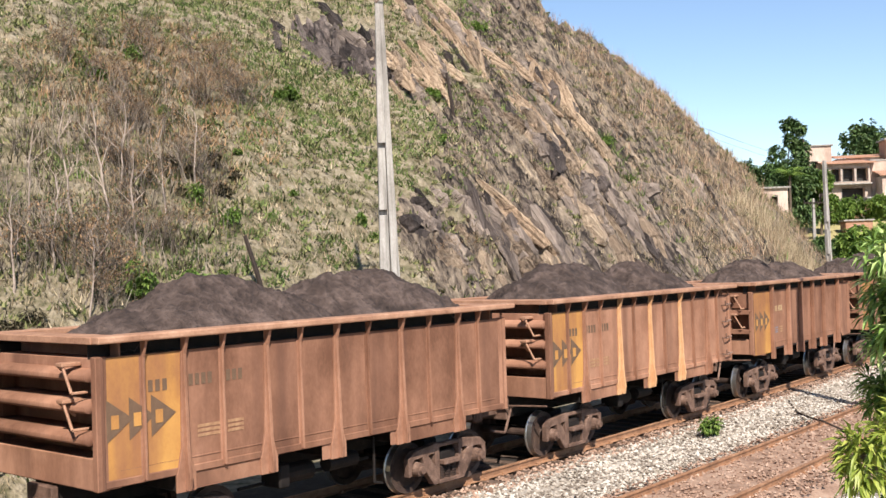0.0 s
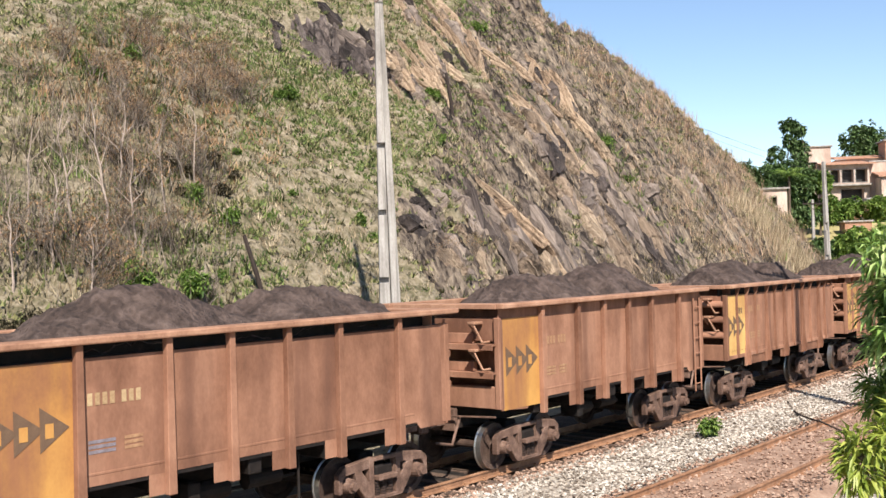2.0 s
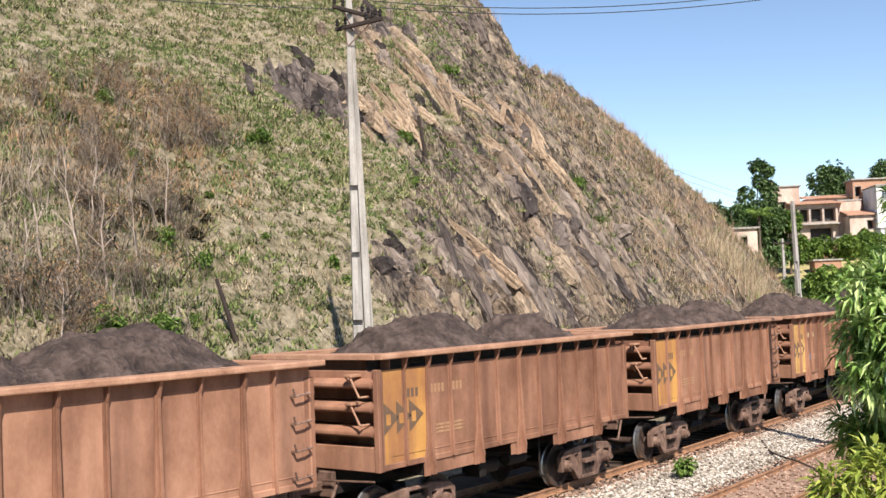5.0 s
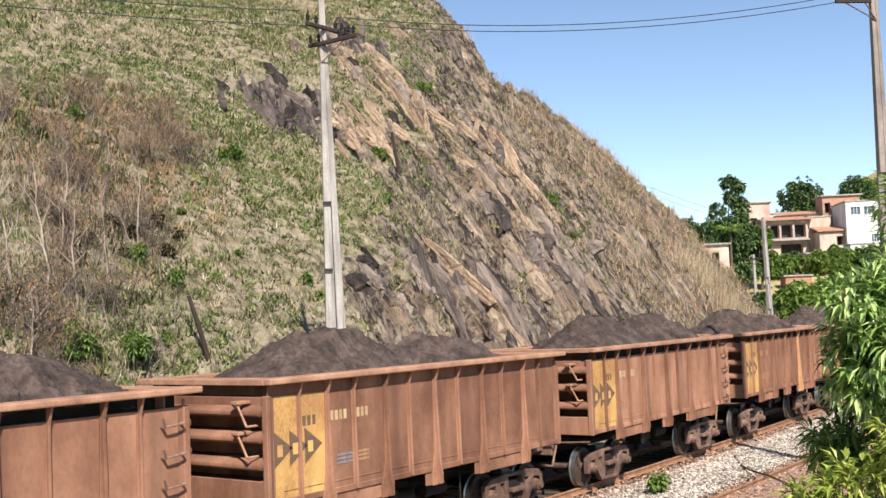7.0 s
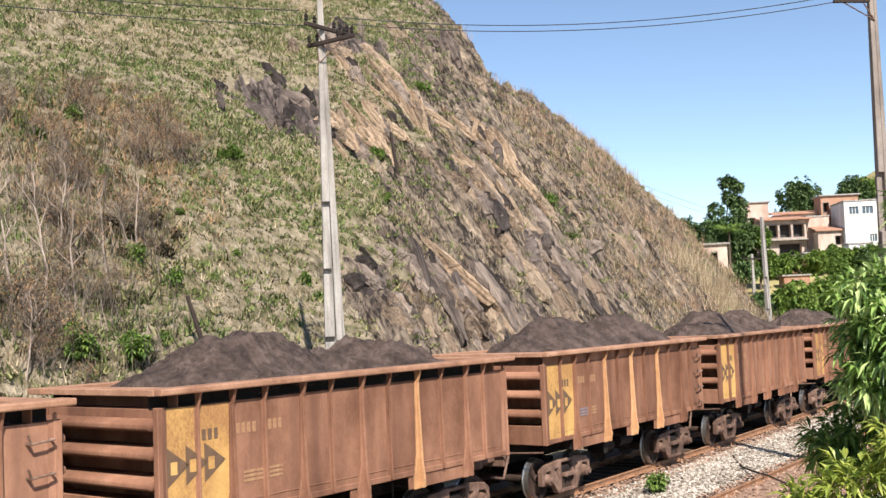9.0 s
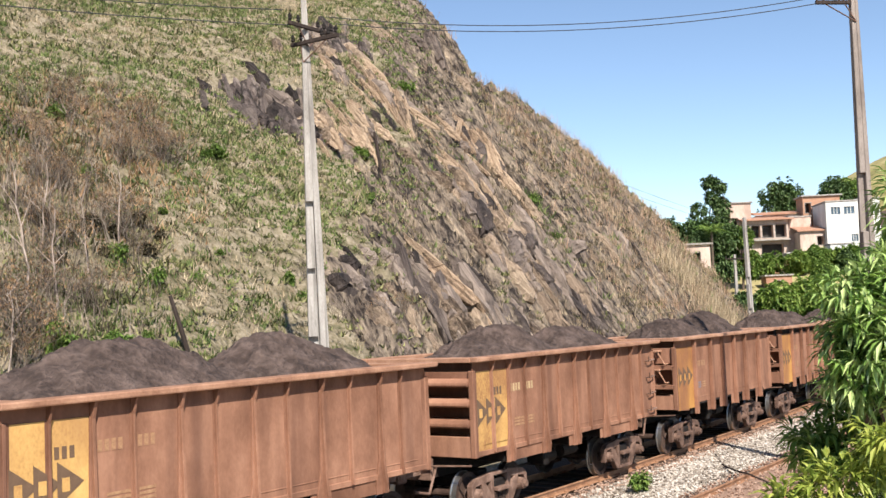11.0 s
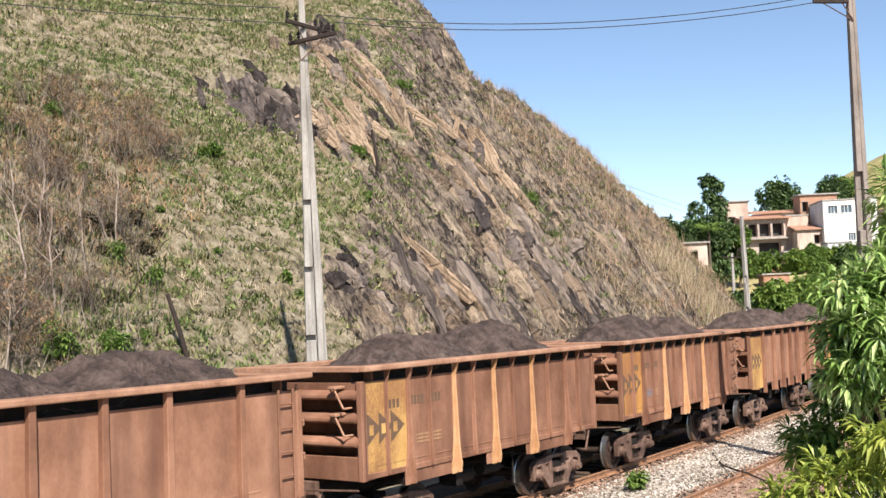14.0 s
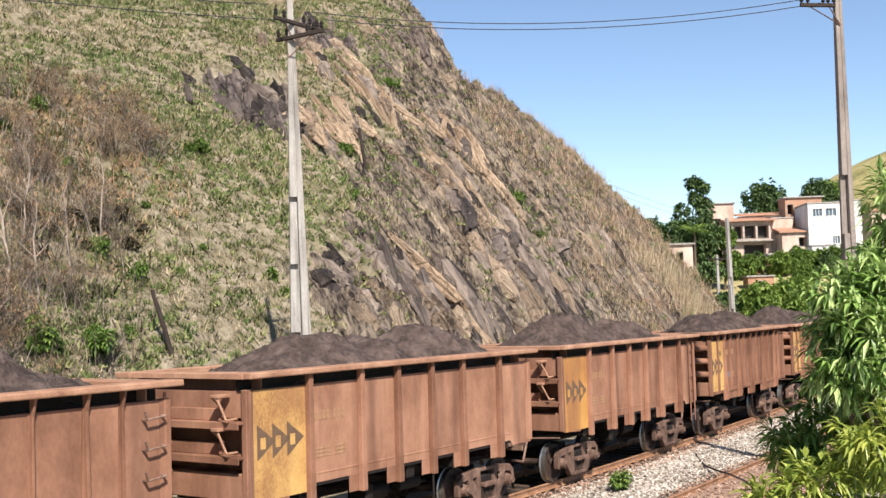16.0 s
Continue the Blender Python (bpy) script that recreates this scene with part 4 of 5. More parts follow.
def make_wire(pts, sag, r=0.012):
    a, b = Vector(pts[0]), Vector(pts[1])
    cu = bpy.data.curves.new("wire", "CURVE")
    cu.dimensions, cu.bevel_depth, cu.bevel_resolution = "3D", r, 1
    sp = cu.splines.new("POLY")
    n = 24
    sp.points.add(n)
    for i in range(n + 1):
        f = i / n
        p = a.lerp(b, f)
        sp.points[i].co = (p.x, p.y, p.z - 4 * sag * f * (1 - f), 1)
    cu.materials.append(WIRE)
    ob = new("wire", cu)
    return tagged(ob, "thin black overhead line strung between poles", "wire", "overhead wires")


for z, dx in ((12.21, 0.45), (12.02, 0.7)):
    make_wire([(POLE_L[0] + dx, POLE_L[1] - 0.17, z), (POLE_R[0] - 0.45 - 0.35 * (z > 12.2), POLE_R[1] - 0.2, 12.16 if z > 12.2 else 12.05)], 0.46)
for z, dx, ex in ((12.42, -0.65, -33.0), (12.02, -0.5, -32.2)):
    make_wire([(POLE_L[0] + dx, POLE_L[1] - 0.17, z), (ex, 4.0, 12.6)], 1.3)
for k in range(2):      # a line that climbs over the nose of the hill
    make_wire([(15.0, 84.0, 17.0 - 0.6 * k), (44.0, 112.0, 12.2 - 0.5 * k)], 0.8, 0.012)


# ---------------------------------------------------------------- leaves and plants
def leaf_quad(verts, faces, base, way, up, length, width, fold=0.25):
    """A pointed leaf of two halves folded along the rib, drooping to its tip."""
    side = way.cross(up)
    if side.length < 1e-4:
        side = Vector((1, 0, 0))
    side.normalize()
    nrm = side.cross(way).normalized()
    a = len(verts)
    mid = base + way * length * 0.45
    tip = base + way * length - Vector((0, 0, 1)) * length * 0.22
    verts += [tuple(base), tuple(mid + side * width / 2 + nrm * width * fold), tuple(tip), tuple(mid - side * width / 2 + nrm * width * fold), tuple(mid)]
    faces += [(a, a + 4, a + 1), (a + 1, a + 4, a + 2), (a, a + 3, a + 4), (a + 3, a + 2, a + 4)]


def rosette(verts, faces, rnd, at, out, count, length, width):
    """Leaves round a twig's end."""
    out = out.normalized()
    for _ in range(count):
        w = Vector((rnd.gauss(0, 1), rnd.gauss(0, 1), rnd.gauss(0, 1))).normalized()
        way = (out * 0.6 + w * 0.9 + Vector((0, 0, -0.2))).normalized()
        leaf_quad(verts, faces, at + w * 0.02, way, Vector((0, 0, 1)), length * rnd.uniform(0.7, 1.2), width * rnd.uniform(0.8, 1.15))


def branch_mesh(name, rnd, base, tips, r0, mat, split=0.55):
    """A trunk with limbs that reach to the tips."""
    bm = bmesh.new()
    base = Vector(base)
    fork = base.lerp(sum((Vector(t) for t in tips), Vector()) / len(tips), split)
    add_tube(bm, base, fork, r0, r0 * 0.7, 9)
    for t in tips:
        t = Vector(t)
        m = fork.lerp(t, 0.5) + Vector((rnd.uniform(-1, 1), rnd.uniform(-1, 1), rnd.uniform(0, 1))) * (t - fork).length * 0.12
        r = r0 * 0.42
        add_tube(bm, fork, m, r, r * 0.7, 6)
        add_tube(bm, m, t, r * 0.7, r * 0.25, 5)
    return mesh_of(name, bm, mat)


UPPER_LOBES = [((4.3, 7.75, 4.42), 0.62, 190, 0), ((3.83, 7.74, 4.05), 0.5, 170, 0), ((3.72, 7.72, 4.5), 0.24, 46, 0), ((3.55, 7.78, 3.78), 0.24, 46, 0),
               ((4.02, 7.68, 4.86), 0.26, 44, 0), ((4.0, 7.65, 5.06), 0.26, 44, 0), ((4.45, 7.9, 5.15), 0.4, 66, 0), ((3.42, 7.7, 4.42), 0.17, 22, 0),
               ((3.6, 7.8, 4.15), 0.3, 60, 0), ((4.9, 8.2, 4.6), 0.8, 110, 0), ((4.6, 7.9, 3.6), 0.6, 80, 0), ((5.6, 8.6, 4.3), 0.8, 60, 0), ((5.0, 9.2, 4.0), 0.8, 50, 0)]
LOWER_LOBES = [((3.8, 8.5, 3.25), 0.42, 100, 1), ((4.4, 8.76, 3.35), 0.45, 90, 1), ((3.5, 8.5, 3.2), 0.22, 30, 1), ((4.2, 8.5, 2.6), 0.5, 60, 1),
               ((2.8, 6.7, 3.12), 0.24, 44, 2), ((3.22, 6.55, 3.42), 0.26, 50, 2), ((2.52, 6.7, 3.05), 0.16, 24, 2), ((3.6, 6.8, 3.1), 0.4, 66, 2), ((3.2, 7.2, 2.6), 0.45, 60, 1)]


def make_near_tree(lobes, base, seed, label):
    """Broad-leaved tree whose crown hangs beside the camera."""
    rnd = random.Random(seed)
    top = new("mango_tree")
    top.matrix_basis = pose(0.05, 0.0, 0.0)
    tagged(top, label, "tree", "trees beside the line")
    part("trunk", branch_mesh("trunk", rnd, base, [c for c, *_ in lobes], 0.17, BARK, 0.5), BARK, top)
    # kind 1 paints the shade on the lower foliage as a darker leaf
    for kind, mat, name, words in ((0, LEAF, "foliage", "glossy green leaves"), (1, LEAF_BUSH, "foliage", "leaves in a darker colour for the shade on them"), (2, LEAF_YOUNG, "young_foliage", "yellow-green young leaves")):
        verts, faces = [], []
        for c, r, n, q in lobes:
            if q != kind:
                continue
            for _ in range(int(n * 1.25)):
                w = Vector((rnd.gauss(0, 1), rnd.gauss(0, 1), rnd.gauss(0, 1))).normalized()
                rr = r * (rnd.uniform(0.35, 1.1))
                rosette(verts, faces, rnd, Vector(c) + w * rr, w, rnd.randint(8, 12), 0.125 if kind == 2 else 0.15, 0.034 if kind == 2 else 0.038)
        if verts:
            ob = part(name, raw_mesh(name, verts, faces, mat), mat, top, words)
            tagged(ob, kind="stuff")
    return top


near_tree = make_near_tree(UPPER_LOBES, (5.1, 8.7, GROUND), 5, "leafy tree with long glossy drooping leaves")
make_near_tree(LOWER_LOBES, (4.0, 7.9, GROUND), 6, "young tree with shade-darkened lower leaves and yellow-green shoots")


def crown_points(rnd, lobes, n):
    out = []
    for _ in range(n):
        c, r = lobes[rnd.randrange(len(lobes))]
        w = Vector((rnd.gauss(0, 1), rnd.gauss(0, 1), rnd.gauss(0, 0.9))).normalized()
        out.append((Vector(c) + w * r * rnd.uniform(0.6, 1.08), w))
    return out


def make_tree(x, y, z, height, spread, leaf, seed, label, leaf_size=0.45, clumps=420, low=0.25, rnd_lobes=11):
    rnd = random.Random(seed)
    top = new("tree")
    top.matrix_basis = pose(x, y, z)
    tagged(top, label, "tree", "trees on the far slope")
    lobes = []
    for i in range(rnd_lobes):
        f = rnd.uniform(low, 0.9)
        a = rnd.uniform(0, 6.283)
        w = spread * (1 - abs(f - 0.5) * 1.1) * rnd.uniform(0.3, 0.8)
        lobes.append(((w * math.cos(a), w * math.sin(a), height * f), spread * rnd.uniform(0.28, 0.5)))
    lobes.append(((0, 0, height * 0.88), spread * 0.3))
    part("trunk", branch_mesh("trunk", rnd, (0, 0, -0.5), [c for c, _ in lobes], height * 0.025, BARK, 0.35), BARK, top)
    verts, faces = [], []
    for p, w in crown_points(rnd, lobes, int(clumps * 1.6)):
        rosette(verts, faces, rnd, p, w, 7, leaf_size * 1.3, leaf_size * 0.7)
    ob = part("crown", raw_mesh("crown", verts, faces, leaf), leaf, top)
    tagged(ob, kind="stuff")
    return top


def make_palm(x, y, z, height, seed):
    rnd = random.Random(seed)
    top = new("palm_tree")
    top.matrix_basis = pose(x, y, z)
    tagged(top, "tall palm with arching green fronds on the far slope", "palm")
    bm = bmesh.new()
    add_tube(bm, (0, 0, -0.5), (0.15, 0, height), 0.2, 0.13, 9)
    part("trunk", bm, BARK, top)
    for i in range(15):
        a, e = 6.283 * i / 15, rnd.uniform(0.1, 1.0)
        verts, faces = [], []
        L = rnd.uniform(2.4, 3.1)
        for j in range(13):
            f = (j + 0.5) / 13
            p = Vector((math.cos(a) * math.cos(e) * L * f, math.sin(a) * math.cos(e) * L * f, math.sin(e) * L * f - 1.5 * f * f)) + Vector((0.15, 0, height))
            for sd in (-1, 1):
                way = Vector((-math.sin(a) * sd, math.cos(a) * sd, -0.5)) + Vector((math.cos(a), math.sin(a), 0)) * 0.6
                leaf_quad(verts, faces, p, way.normalized(), Vector((0, 0, 1)), 0.75 * (1.1 - 0.6 * f), 0.1)
        part("frond", raw_mesh("frond", verts, faces, LEAF_BUSH), LEAF_BUSH, top)
    return top


BUSH = []


def make_bush(x, y, z, size, variant, label, leaf=None, group="green bushes"):
    leaf = leaf or LEAF_BUSH
    while len(BUSH) < 4:
        rnd = random.Random(70 + len(BUSH))
        verts, faces = [], []
        lobes = [((rnd.uniform(-0.5, 0.5), rnd.uniform(-0.5, 0.5), rnd.uniform(0.3, 1.0)), rnd.uniform(0.25, 0.45)) for _ in range(6)]
        for p, w in crown_points(rnd, lobes, 90):
            rosette(verts, faces, rnd, p, w, 7, 0.3, 0.13)
        stem = branch_mesh("stem", rnd, (0, 0, -0.15), [c for c, _ in lobes], 0.04, BARK, 0.25)
        BUSH.append((raw_mesh("foliage", verts, faces, LEAF_BUSH), stem))
    fol, stem = BUSH[variant % 4]
    top = new("bush")
    top.matrix_basis = pose(x, y, z, 0, 0, variant * 77) @ Matrix.Scale(size, 4)
    tagged(top, label, "bush", group)
    part("stem", stem, BARK, top)
    tagged(part("foliage", fol, leaf, top), kind="stuff")
    return top


for i, (x, y, s) in enumerate(((-6.6, 32.8, 0.5), (-7.6, 33.1, 0.45), (-7.9, 28.0, 0.6), (-6.6, 28.9, 0.75), (-6.9, 29.4, 0.5), (-6.2, 30.3, 0.35), (-5.9, 42.5, 0.5), (-6.2, 42.0, 0.35), (-2.7, 37.6, 0.5),
                               (-2.3, 37.2, 0.35), (-0.2, 49.0, 0.5), (0.0, 46.0, 0.4), (-5.5, 34.2, 0.28), (-12.1, 37.7, 0.55), (-12.7, 38.6, 0.5), (-8.2, 28.4, 0.5), (2.4, 60.3, 0.6), (-3.6, 45.5, 0.3), (-5.0, 36.2, 0.22), (-6.9, 36.4, 0.25),
                               (-9.5, 36.5, 0.4), (-11.5, 40.5, 0.45), (8.9, 57.0, 0.5), (9.7, 55.8, 0.4))):
    make_bush(x, y, hill_height(x, y) - 0.05, s, i, "small bright green leafy bush growing on the dry slope")
make_bush(6.42, 26.44, -0.24, 0.42, 2, "small green weed growing in the ballast between the tracks")


SHRUB = []


def make_shrub(x, y, z, size, variant):
    """Leafless dry shrub: stems that fork into fine twigs, with a few russet leaves left."""
    while len(SHRUB) < 5:
        rnd = random.Random(300 + len(SHRUB))
        verts, faces, lv, lf = [], [], [], []

        def stick(a, b, r0, r1):
            d = (b - a).normalized()
            u = d.cross(Vector((0.3, 0.9, 0.1))).normalized()
            v = d.cross(u)
            n = len(verts)
            for p, r in ((a, r0), (b, r1)):
                for q in range(3):
                    verts.append(tuple(p + (u * math.cos(q * 2.094) + v * math.sin(q * 2.094)) * r))
            for q in range(3):
                w = (q + 1) % 3
                faces.append((n + q, n + w, n + 3 + w, n + 3 + q))

        def grow(a, d, length, r, depth):
            b = a + d * length
            stick(a, b, r, r * 0.6)
            if depth == 0:
                for _ in range(2):
                    w = Vector((rnd.gauss(0, 1), rnd.gauss(0, 1), rnd.gauss(0, 1))).normalized()
                    leaf_quad(lv, lf, b + w * 0.05, w, Vector((0, 0, 1)), 0.08, 0.034)
                return
            for _ in range(rnd.choice((2, 3, 3))):
                w = Vector((rnd.gauss(0, 1), rnd.gauss(0, 1), rnd.gauss(0.25, 0.6)))
                grow(a + d * length * rnd.uniform(0.55, 1.0), (d + w * 0.5).normalized(), length * rnd.uniform(0.55, 0.8), r * 0.6, depth - 1)
        for _ in range(6):
            a = rnd.uniform(0, 6.283)
            grow(Vector((rnd.uniform(-0.3, 0.3), rnd.uniform(-0.3, 0.3), -0.1)), Vector((math.cos(a) * 0.4, math.sin(a) * 0.4, 1)).normalized(), rnd.uniform(0.6, 0.9), 0.022, 4)
        SHRUB.append((raw_mesh("twig_tangle", verts, faces, TWIG), raw_mesh("dry_foliage", lv, lf, RUSSET)))
    tw, dl = SHRUB[variant % 5]
    top = new("dry_shrub")
    top.matrix_basis = pose(x, y, z, 0, 0, variant * 67) @ Matrix.Scale(size, 4)
    tagged(top, "leafless grey-brown shrub with a few russet leaves", "shrub", "dry shrubs")
    tagged(part("twig_tangle", tw, TWIG, top), kind="stuff")
    if variant % 3 != 0:
        tagged(part("dry_foliage", dl, RUSSET, top), kind="stuff")
    return top


rnd = random.Random(11)
for i in range(52):
    x, y = rnd.uniform(-14, -5.5), rnd.uniform(25, 42)
    if beyond(x, y) < 8 or rnd.random() > 1.25 - abs(x + 10) * 0.12 - max(0, x + 8) * 0.25:
        continue
    make_shrub(x, y, hill_height(x, y), rnd.uniform(0.5, 0.95), i)
for i, (x, y, s) in enumerate(((-8.9, 28.1, 1.1), (-8.4, 29.1, 1.0), (-9.6, 27.6, 1.1), (-7.7, 33.8, 1.0), (-7.3, 33.4, 0.9), (-9.4, 31.8, 1.0), (-9.3, 34.4, 1.0), (-10.3, 32.6, 1.1), (-8.5, 38.7, 0.9), (-9.7, 38.8, 0.9), (-10.7, 35.0, 1.0),
                               (-9.0, 26.8, 1.2), (-7.5, 30.4, 0.9), (-9.8, 42.1, 0.9), (-8.8, 41.4, 0.8), (-11.1, 36.4, 0.9), (-1.2, 37.2, 0.6), (0.2, 37.6, 0.5), (1.2, 39.6, 0.5), (-2.4, 37.9, 0.5))):
    make_shrub(x, y, hill_height(x, y), s, i * 2 + 1)


for i, (x, y, size) in enumerate(((-9.2, 40.3, 1.0), (-8.2, 40.6, 0.9), (-7.6, 39.8, 0.9), (-8.3, 38.0, 0.9), (-10.1, 34.6, 0.8))):
    make_shrub(x, y, hill_height(x, y), size, i * 3 + 1)
for i, (x, y, size) in enumerate(((-9.8, 32.6, 0.55), (-9.0, 32.6, 0.5), (-8.6, 33.6, 0.6), (-7.9, 33.9, 0.55), (-7.4, 35.3, 0.6), (-6.7, 35.1, 0.5), (-6.9, 33.9, 0.45), (-9.0, 31.4, 0.5), (-7.9, 33.0, 0.5), (-9.7, 25.3, 0.5), (-10.0, 24.7, 0.5), (-9.1, 25.3, 0.4), (-8.9, 28.1, 0.45), (-10.3, 27.7, 0.5), (-9.7, 29.1, 0.4), (-11.1, 27.8, 0.5))):
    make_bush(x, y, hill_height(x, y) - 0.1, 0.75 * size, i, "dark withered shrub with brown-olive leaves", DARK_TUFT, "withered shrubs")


SAPLING = []


def make_sapling(x, y, height, variant):
    """Bare young tree: one pale thin trunk with a few upswept branches."""
    while len(SAPLING) < 4:
        rnd = random.Random(500 + len(SAPLING))
        bm = bmesh.new()
        p, r = Vector((0, 0, -0.1)), 0.016
        for i in range(6):
            q = p + Vector((rnd.uniform(-0.04, 0.04), rnd.uniform(-0.04, 0.04), 0.18))
            add_tube(bm, p, q, r, r * 0.82, 5)
            for _ in range(2 if i > 1 else 0):
                a = rnd.uniform(0, 6.283)
                w = Vector((math.cos(a), math.sin(a), rnd.uniform(0.7, 1.5))).normalized() * rnd.uniform(0.14, 0.32)
                add_tube(bm, q, q + w, r * 0.5, r * 0.25, 4)
                v = Vector((rnd.uniform(-1, 1), rnd.uniform(-1, 1), 1.2)).normalized() * 0.14
                add_tube(bm, q + w * 0.6, q + w * 0.6 + v, r * 0.3, r * 0.15, 4)
            p, r = q, r * 0.82
        SAPLING.append(mesh_of("stem", bm, PALE_TWIG))
    top = new("bare_sapling")
    top.matrix_basis = pose(x, y, hill_height(x, y), 0, 0, variant * 71) @ Matrix.Scale(height, 4)
    tagged(top, "leafless pale-barked young tree among dry shrubs", "sapling", "bare saplings")
    tagged(part("stem", SAPLING[variant % 4], PALE_TWIG, top), kind="stuff")


for i, (x, y, height) in enumerate(((-11.1, 28.5, 2.6), (-10.1, 29.2, 3.0), (-7.7, 33.3, 2.6), (-9.3, 29.4, 3.2), (-8.6, 29.7, 2.8), (-10.4, 25.8, 2.4), (-9.9, 27.1, 2.4), (-8.8, 26.4, 2.2), (-8.1, 31.5, 2.2), (-9.5, 31.6, 2.6))):
    make_sapling(x, y, height, i)


# ---------------------------------------------------------------- grass over the hill
def scatter(name, mat, count, seed, where, blades, h0, h1, width, label, lean=0.35, spread=0.12):
    rnd = random.Random(seed)
    verts, faces = [], []
    made = tries = 0
    while made < count and tries < count * 12:
        tries += 1
        x, y = rnd.uniform(-32, 30), rnd.uniform(20, 88)
        if abs(math.degrees(math.atan2(x, y)) - 0) > 27 or beyond(x, y) < 6.6:
            continue
        w = where(x, y)
        if w <= 0 or rnd.random() > w:
            continue
        z = hill_height(x, y)
        if z < -0.2:
            continue
        made += 1
        s = rnd.uniform(0.7, 1.25)
        for _ in range(blades):
            bx, by = x + rnd.gauss(0, spread) * s, y + rnd.gauss(0, spread) * s
            a = rnd.uniform(0, 6.283)
            ht = rnd.uniform(h0, h1) * s
            dx, dy = rnd.gauss(0, lean) * ht, rnd.gauss(0, lean) * ht
            wx, wy = math.cos(a) * width / 2, math.sin(a) * width / 2
            n = len(verts)
            verts += [(bx - wx, by - wy, z - 0.06), (bx + wx, by + wy, z - 0.06), (bx + dx, by + dy, z + ht)]
            faces.append((n, n + 1, n + 2))
    ob = new(name, raw_mesh(name, verts, faces, mat))
    return tagged(ob, label, "grass", kind="stuff")


def patch(x, y, f, seed):
    return noise.noise((x * f, y * f, seed))


scatter("green_grass", GREEN_TUFT, 36000, 1, lambda x, y: (1 - rockiness(x, y)) * (0.24 + 1.7 * patch(x, y, 0.12, 5) + 1.5 * patch(x, y, 0.5, 8) + 1.6 * patch(x, y, 1.3, 18) + 0.02 * (y - 44)), 7, 0.05, 0.15, 0.08, "short green grass tufts on the hillside", 0.75, 0.075)
scatter("grass_tussock", TUSSOCK, 11000, 31, lambda x, y: (1 - 0.8 * rockiness(x, y)) * (0.55 + 0.9 * patch(x, y, 0.2, 3) + 1.1 * patch(x, y, 1.7, 28)), 14, 0.06, 0.2, 0.09, "olive grass tussocks dotted over the dry slope", 0.85, 0.13)
# dark tufts set to darken the gaps beneath the shrubs
scatter("dark_undergrowth", DARK_TUFT, 1300, 33, lambda x, y: max(0, 1 - math.hypot((x + 9.6) / 4.6, (y - 33) / 7)) * (0.5 + 1.6 * patch(x, y, 0.45, 44)), 16, 0.2, 0.6, 0.06, "dark tufts filling the dark gaps beneath the dry shrubs", 0.5, 0.22)
scatter("straw_grass", STRAW, 14000, 2, lambda x, y: 0.3 + (0.22 if x > 8 else -0.05) * rockiness(x, y) + 0.9 * patch(x, y, 0.16, 15) - 0.75 * bareness(x, y), 6, 0.08, 0.3, 0.035, "short dry straw grass on the hillside", 0.5, 0.14)
scatter("brown_grass", BROWN_STRAW, 4800, 9, lambda x, y: rockiness(x, y) * (0.4 + 1.1 * patch(x, y, 0.35, 55)) - 0.7 * bareness(x, y), 6, 0.12, 0.5, 0.04, "brown dead grass among the rocks", 0.5, 0.14)
scatter("tall_straw", PINK_STRAW, 2300, 3, lambda x, y: rockiness(x, y) * (0.06 + 0.9 * max(0, (x - 4) / 16) + 0.7 * patch(x, y, 0.22, 25) + 0.03 * (y - 62) - 0.3 * bareness(x, y)), 6, 0.25, 0.95, 0.03, "tall dry straw stalks along the rocky slope", 0.28, 0.18)
scatter("pale_straw", STRAW, 6000, 35, lambda x, y: max(0, 1 - math.hypot((x - 22) / 4.5, (y - 67) / 5)), 14, 0.4, 1.3, 0.035, "tall pale straw at the foot of the hill", 0.35, 0.25)
scatter("russet_brush", RUSSET, 3600, 4, lambda x, y: max(0, 1 - math.hypot((x + 10) / 5, (y - 38.5) / 7)) * 1.6 + 0.25 * patch(x, y, 0.2, 31) * (x > 6), 7, 0.12, 0.45, 0.045, "russet-brown dry brush", 0.6, 0.22)
scatter("withered_grass", DARK_TUFT, 17000, 12, lambda x, y: 0.45 + 0.9 * patch(x, y, 0.3, 41) - 0.2 * rockiness(x, y) - 0.4 * bareness(x, y), 6, 0.05, 0.15, 0.05, "withered dark tufts over the hillside", 0.8, 0.08)
scatter("dry_stalks", TWIG, 2600, 7, lambda x, y: max(0, 1 - math.hypot((x + 10) / 4.5, (y - 31) / 7)) * 1.5, 5, 0.5, 1.5, 0.022, "thin grey-brown dry stalks", 0.16, 0.2)
scatter("crest_scrub", DARK_TUFT, 900, 16, lambda x, y: rockiness(x, y) * max(0, x > 7) * (0.08 + 1.0 * patch(x, y, 0.4, 61)), 8, 0.2, 0.55, 0.07, "dark olive weeds scattered through the straw", 0.6, 0.2)
scatter("green_scrub", GREEN_TUFT, 1100, 6, lambda x, y: rockiness(x, y) * 0.5 * max(0, patch(x, y, 0.3, 71) - 0.2) + max(0, 1 - math.hypot((x - 9.3) / 1.3, (y - 56.5) / 3.5)) + max(0, 1 - math.hypot((x - 24) / 4, (y - 72) / 6)) * 0.4, 9, 0.25, 0.6, 0.08, "patch of green scrub among the rocks", 0.5, 0.2)


# ---------------------------------------------------------------- rock outcrops
SLABS = []


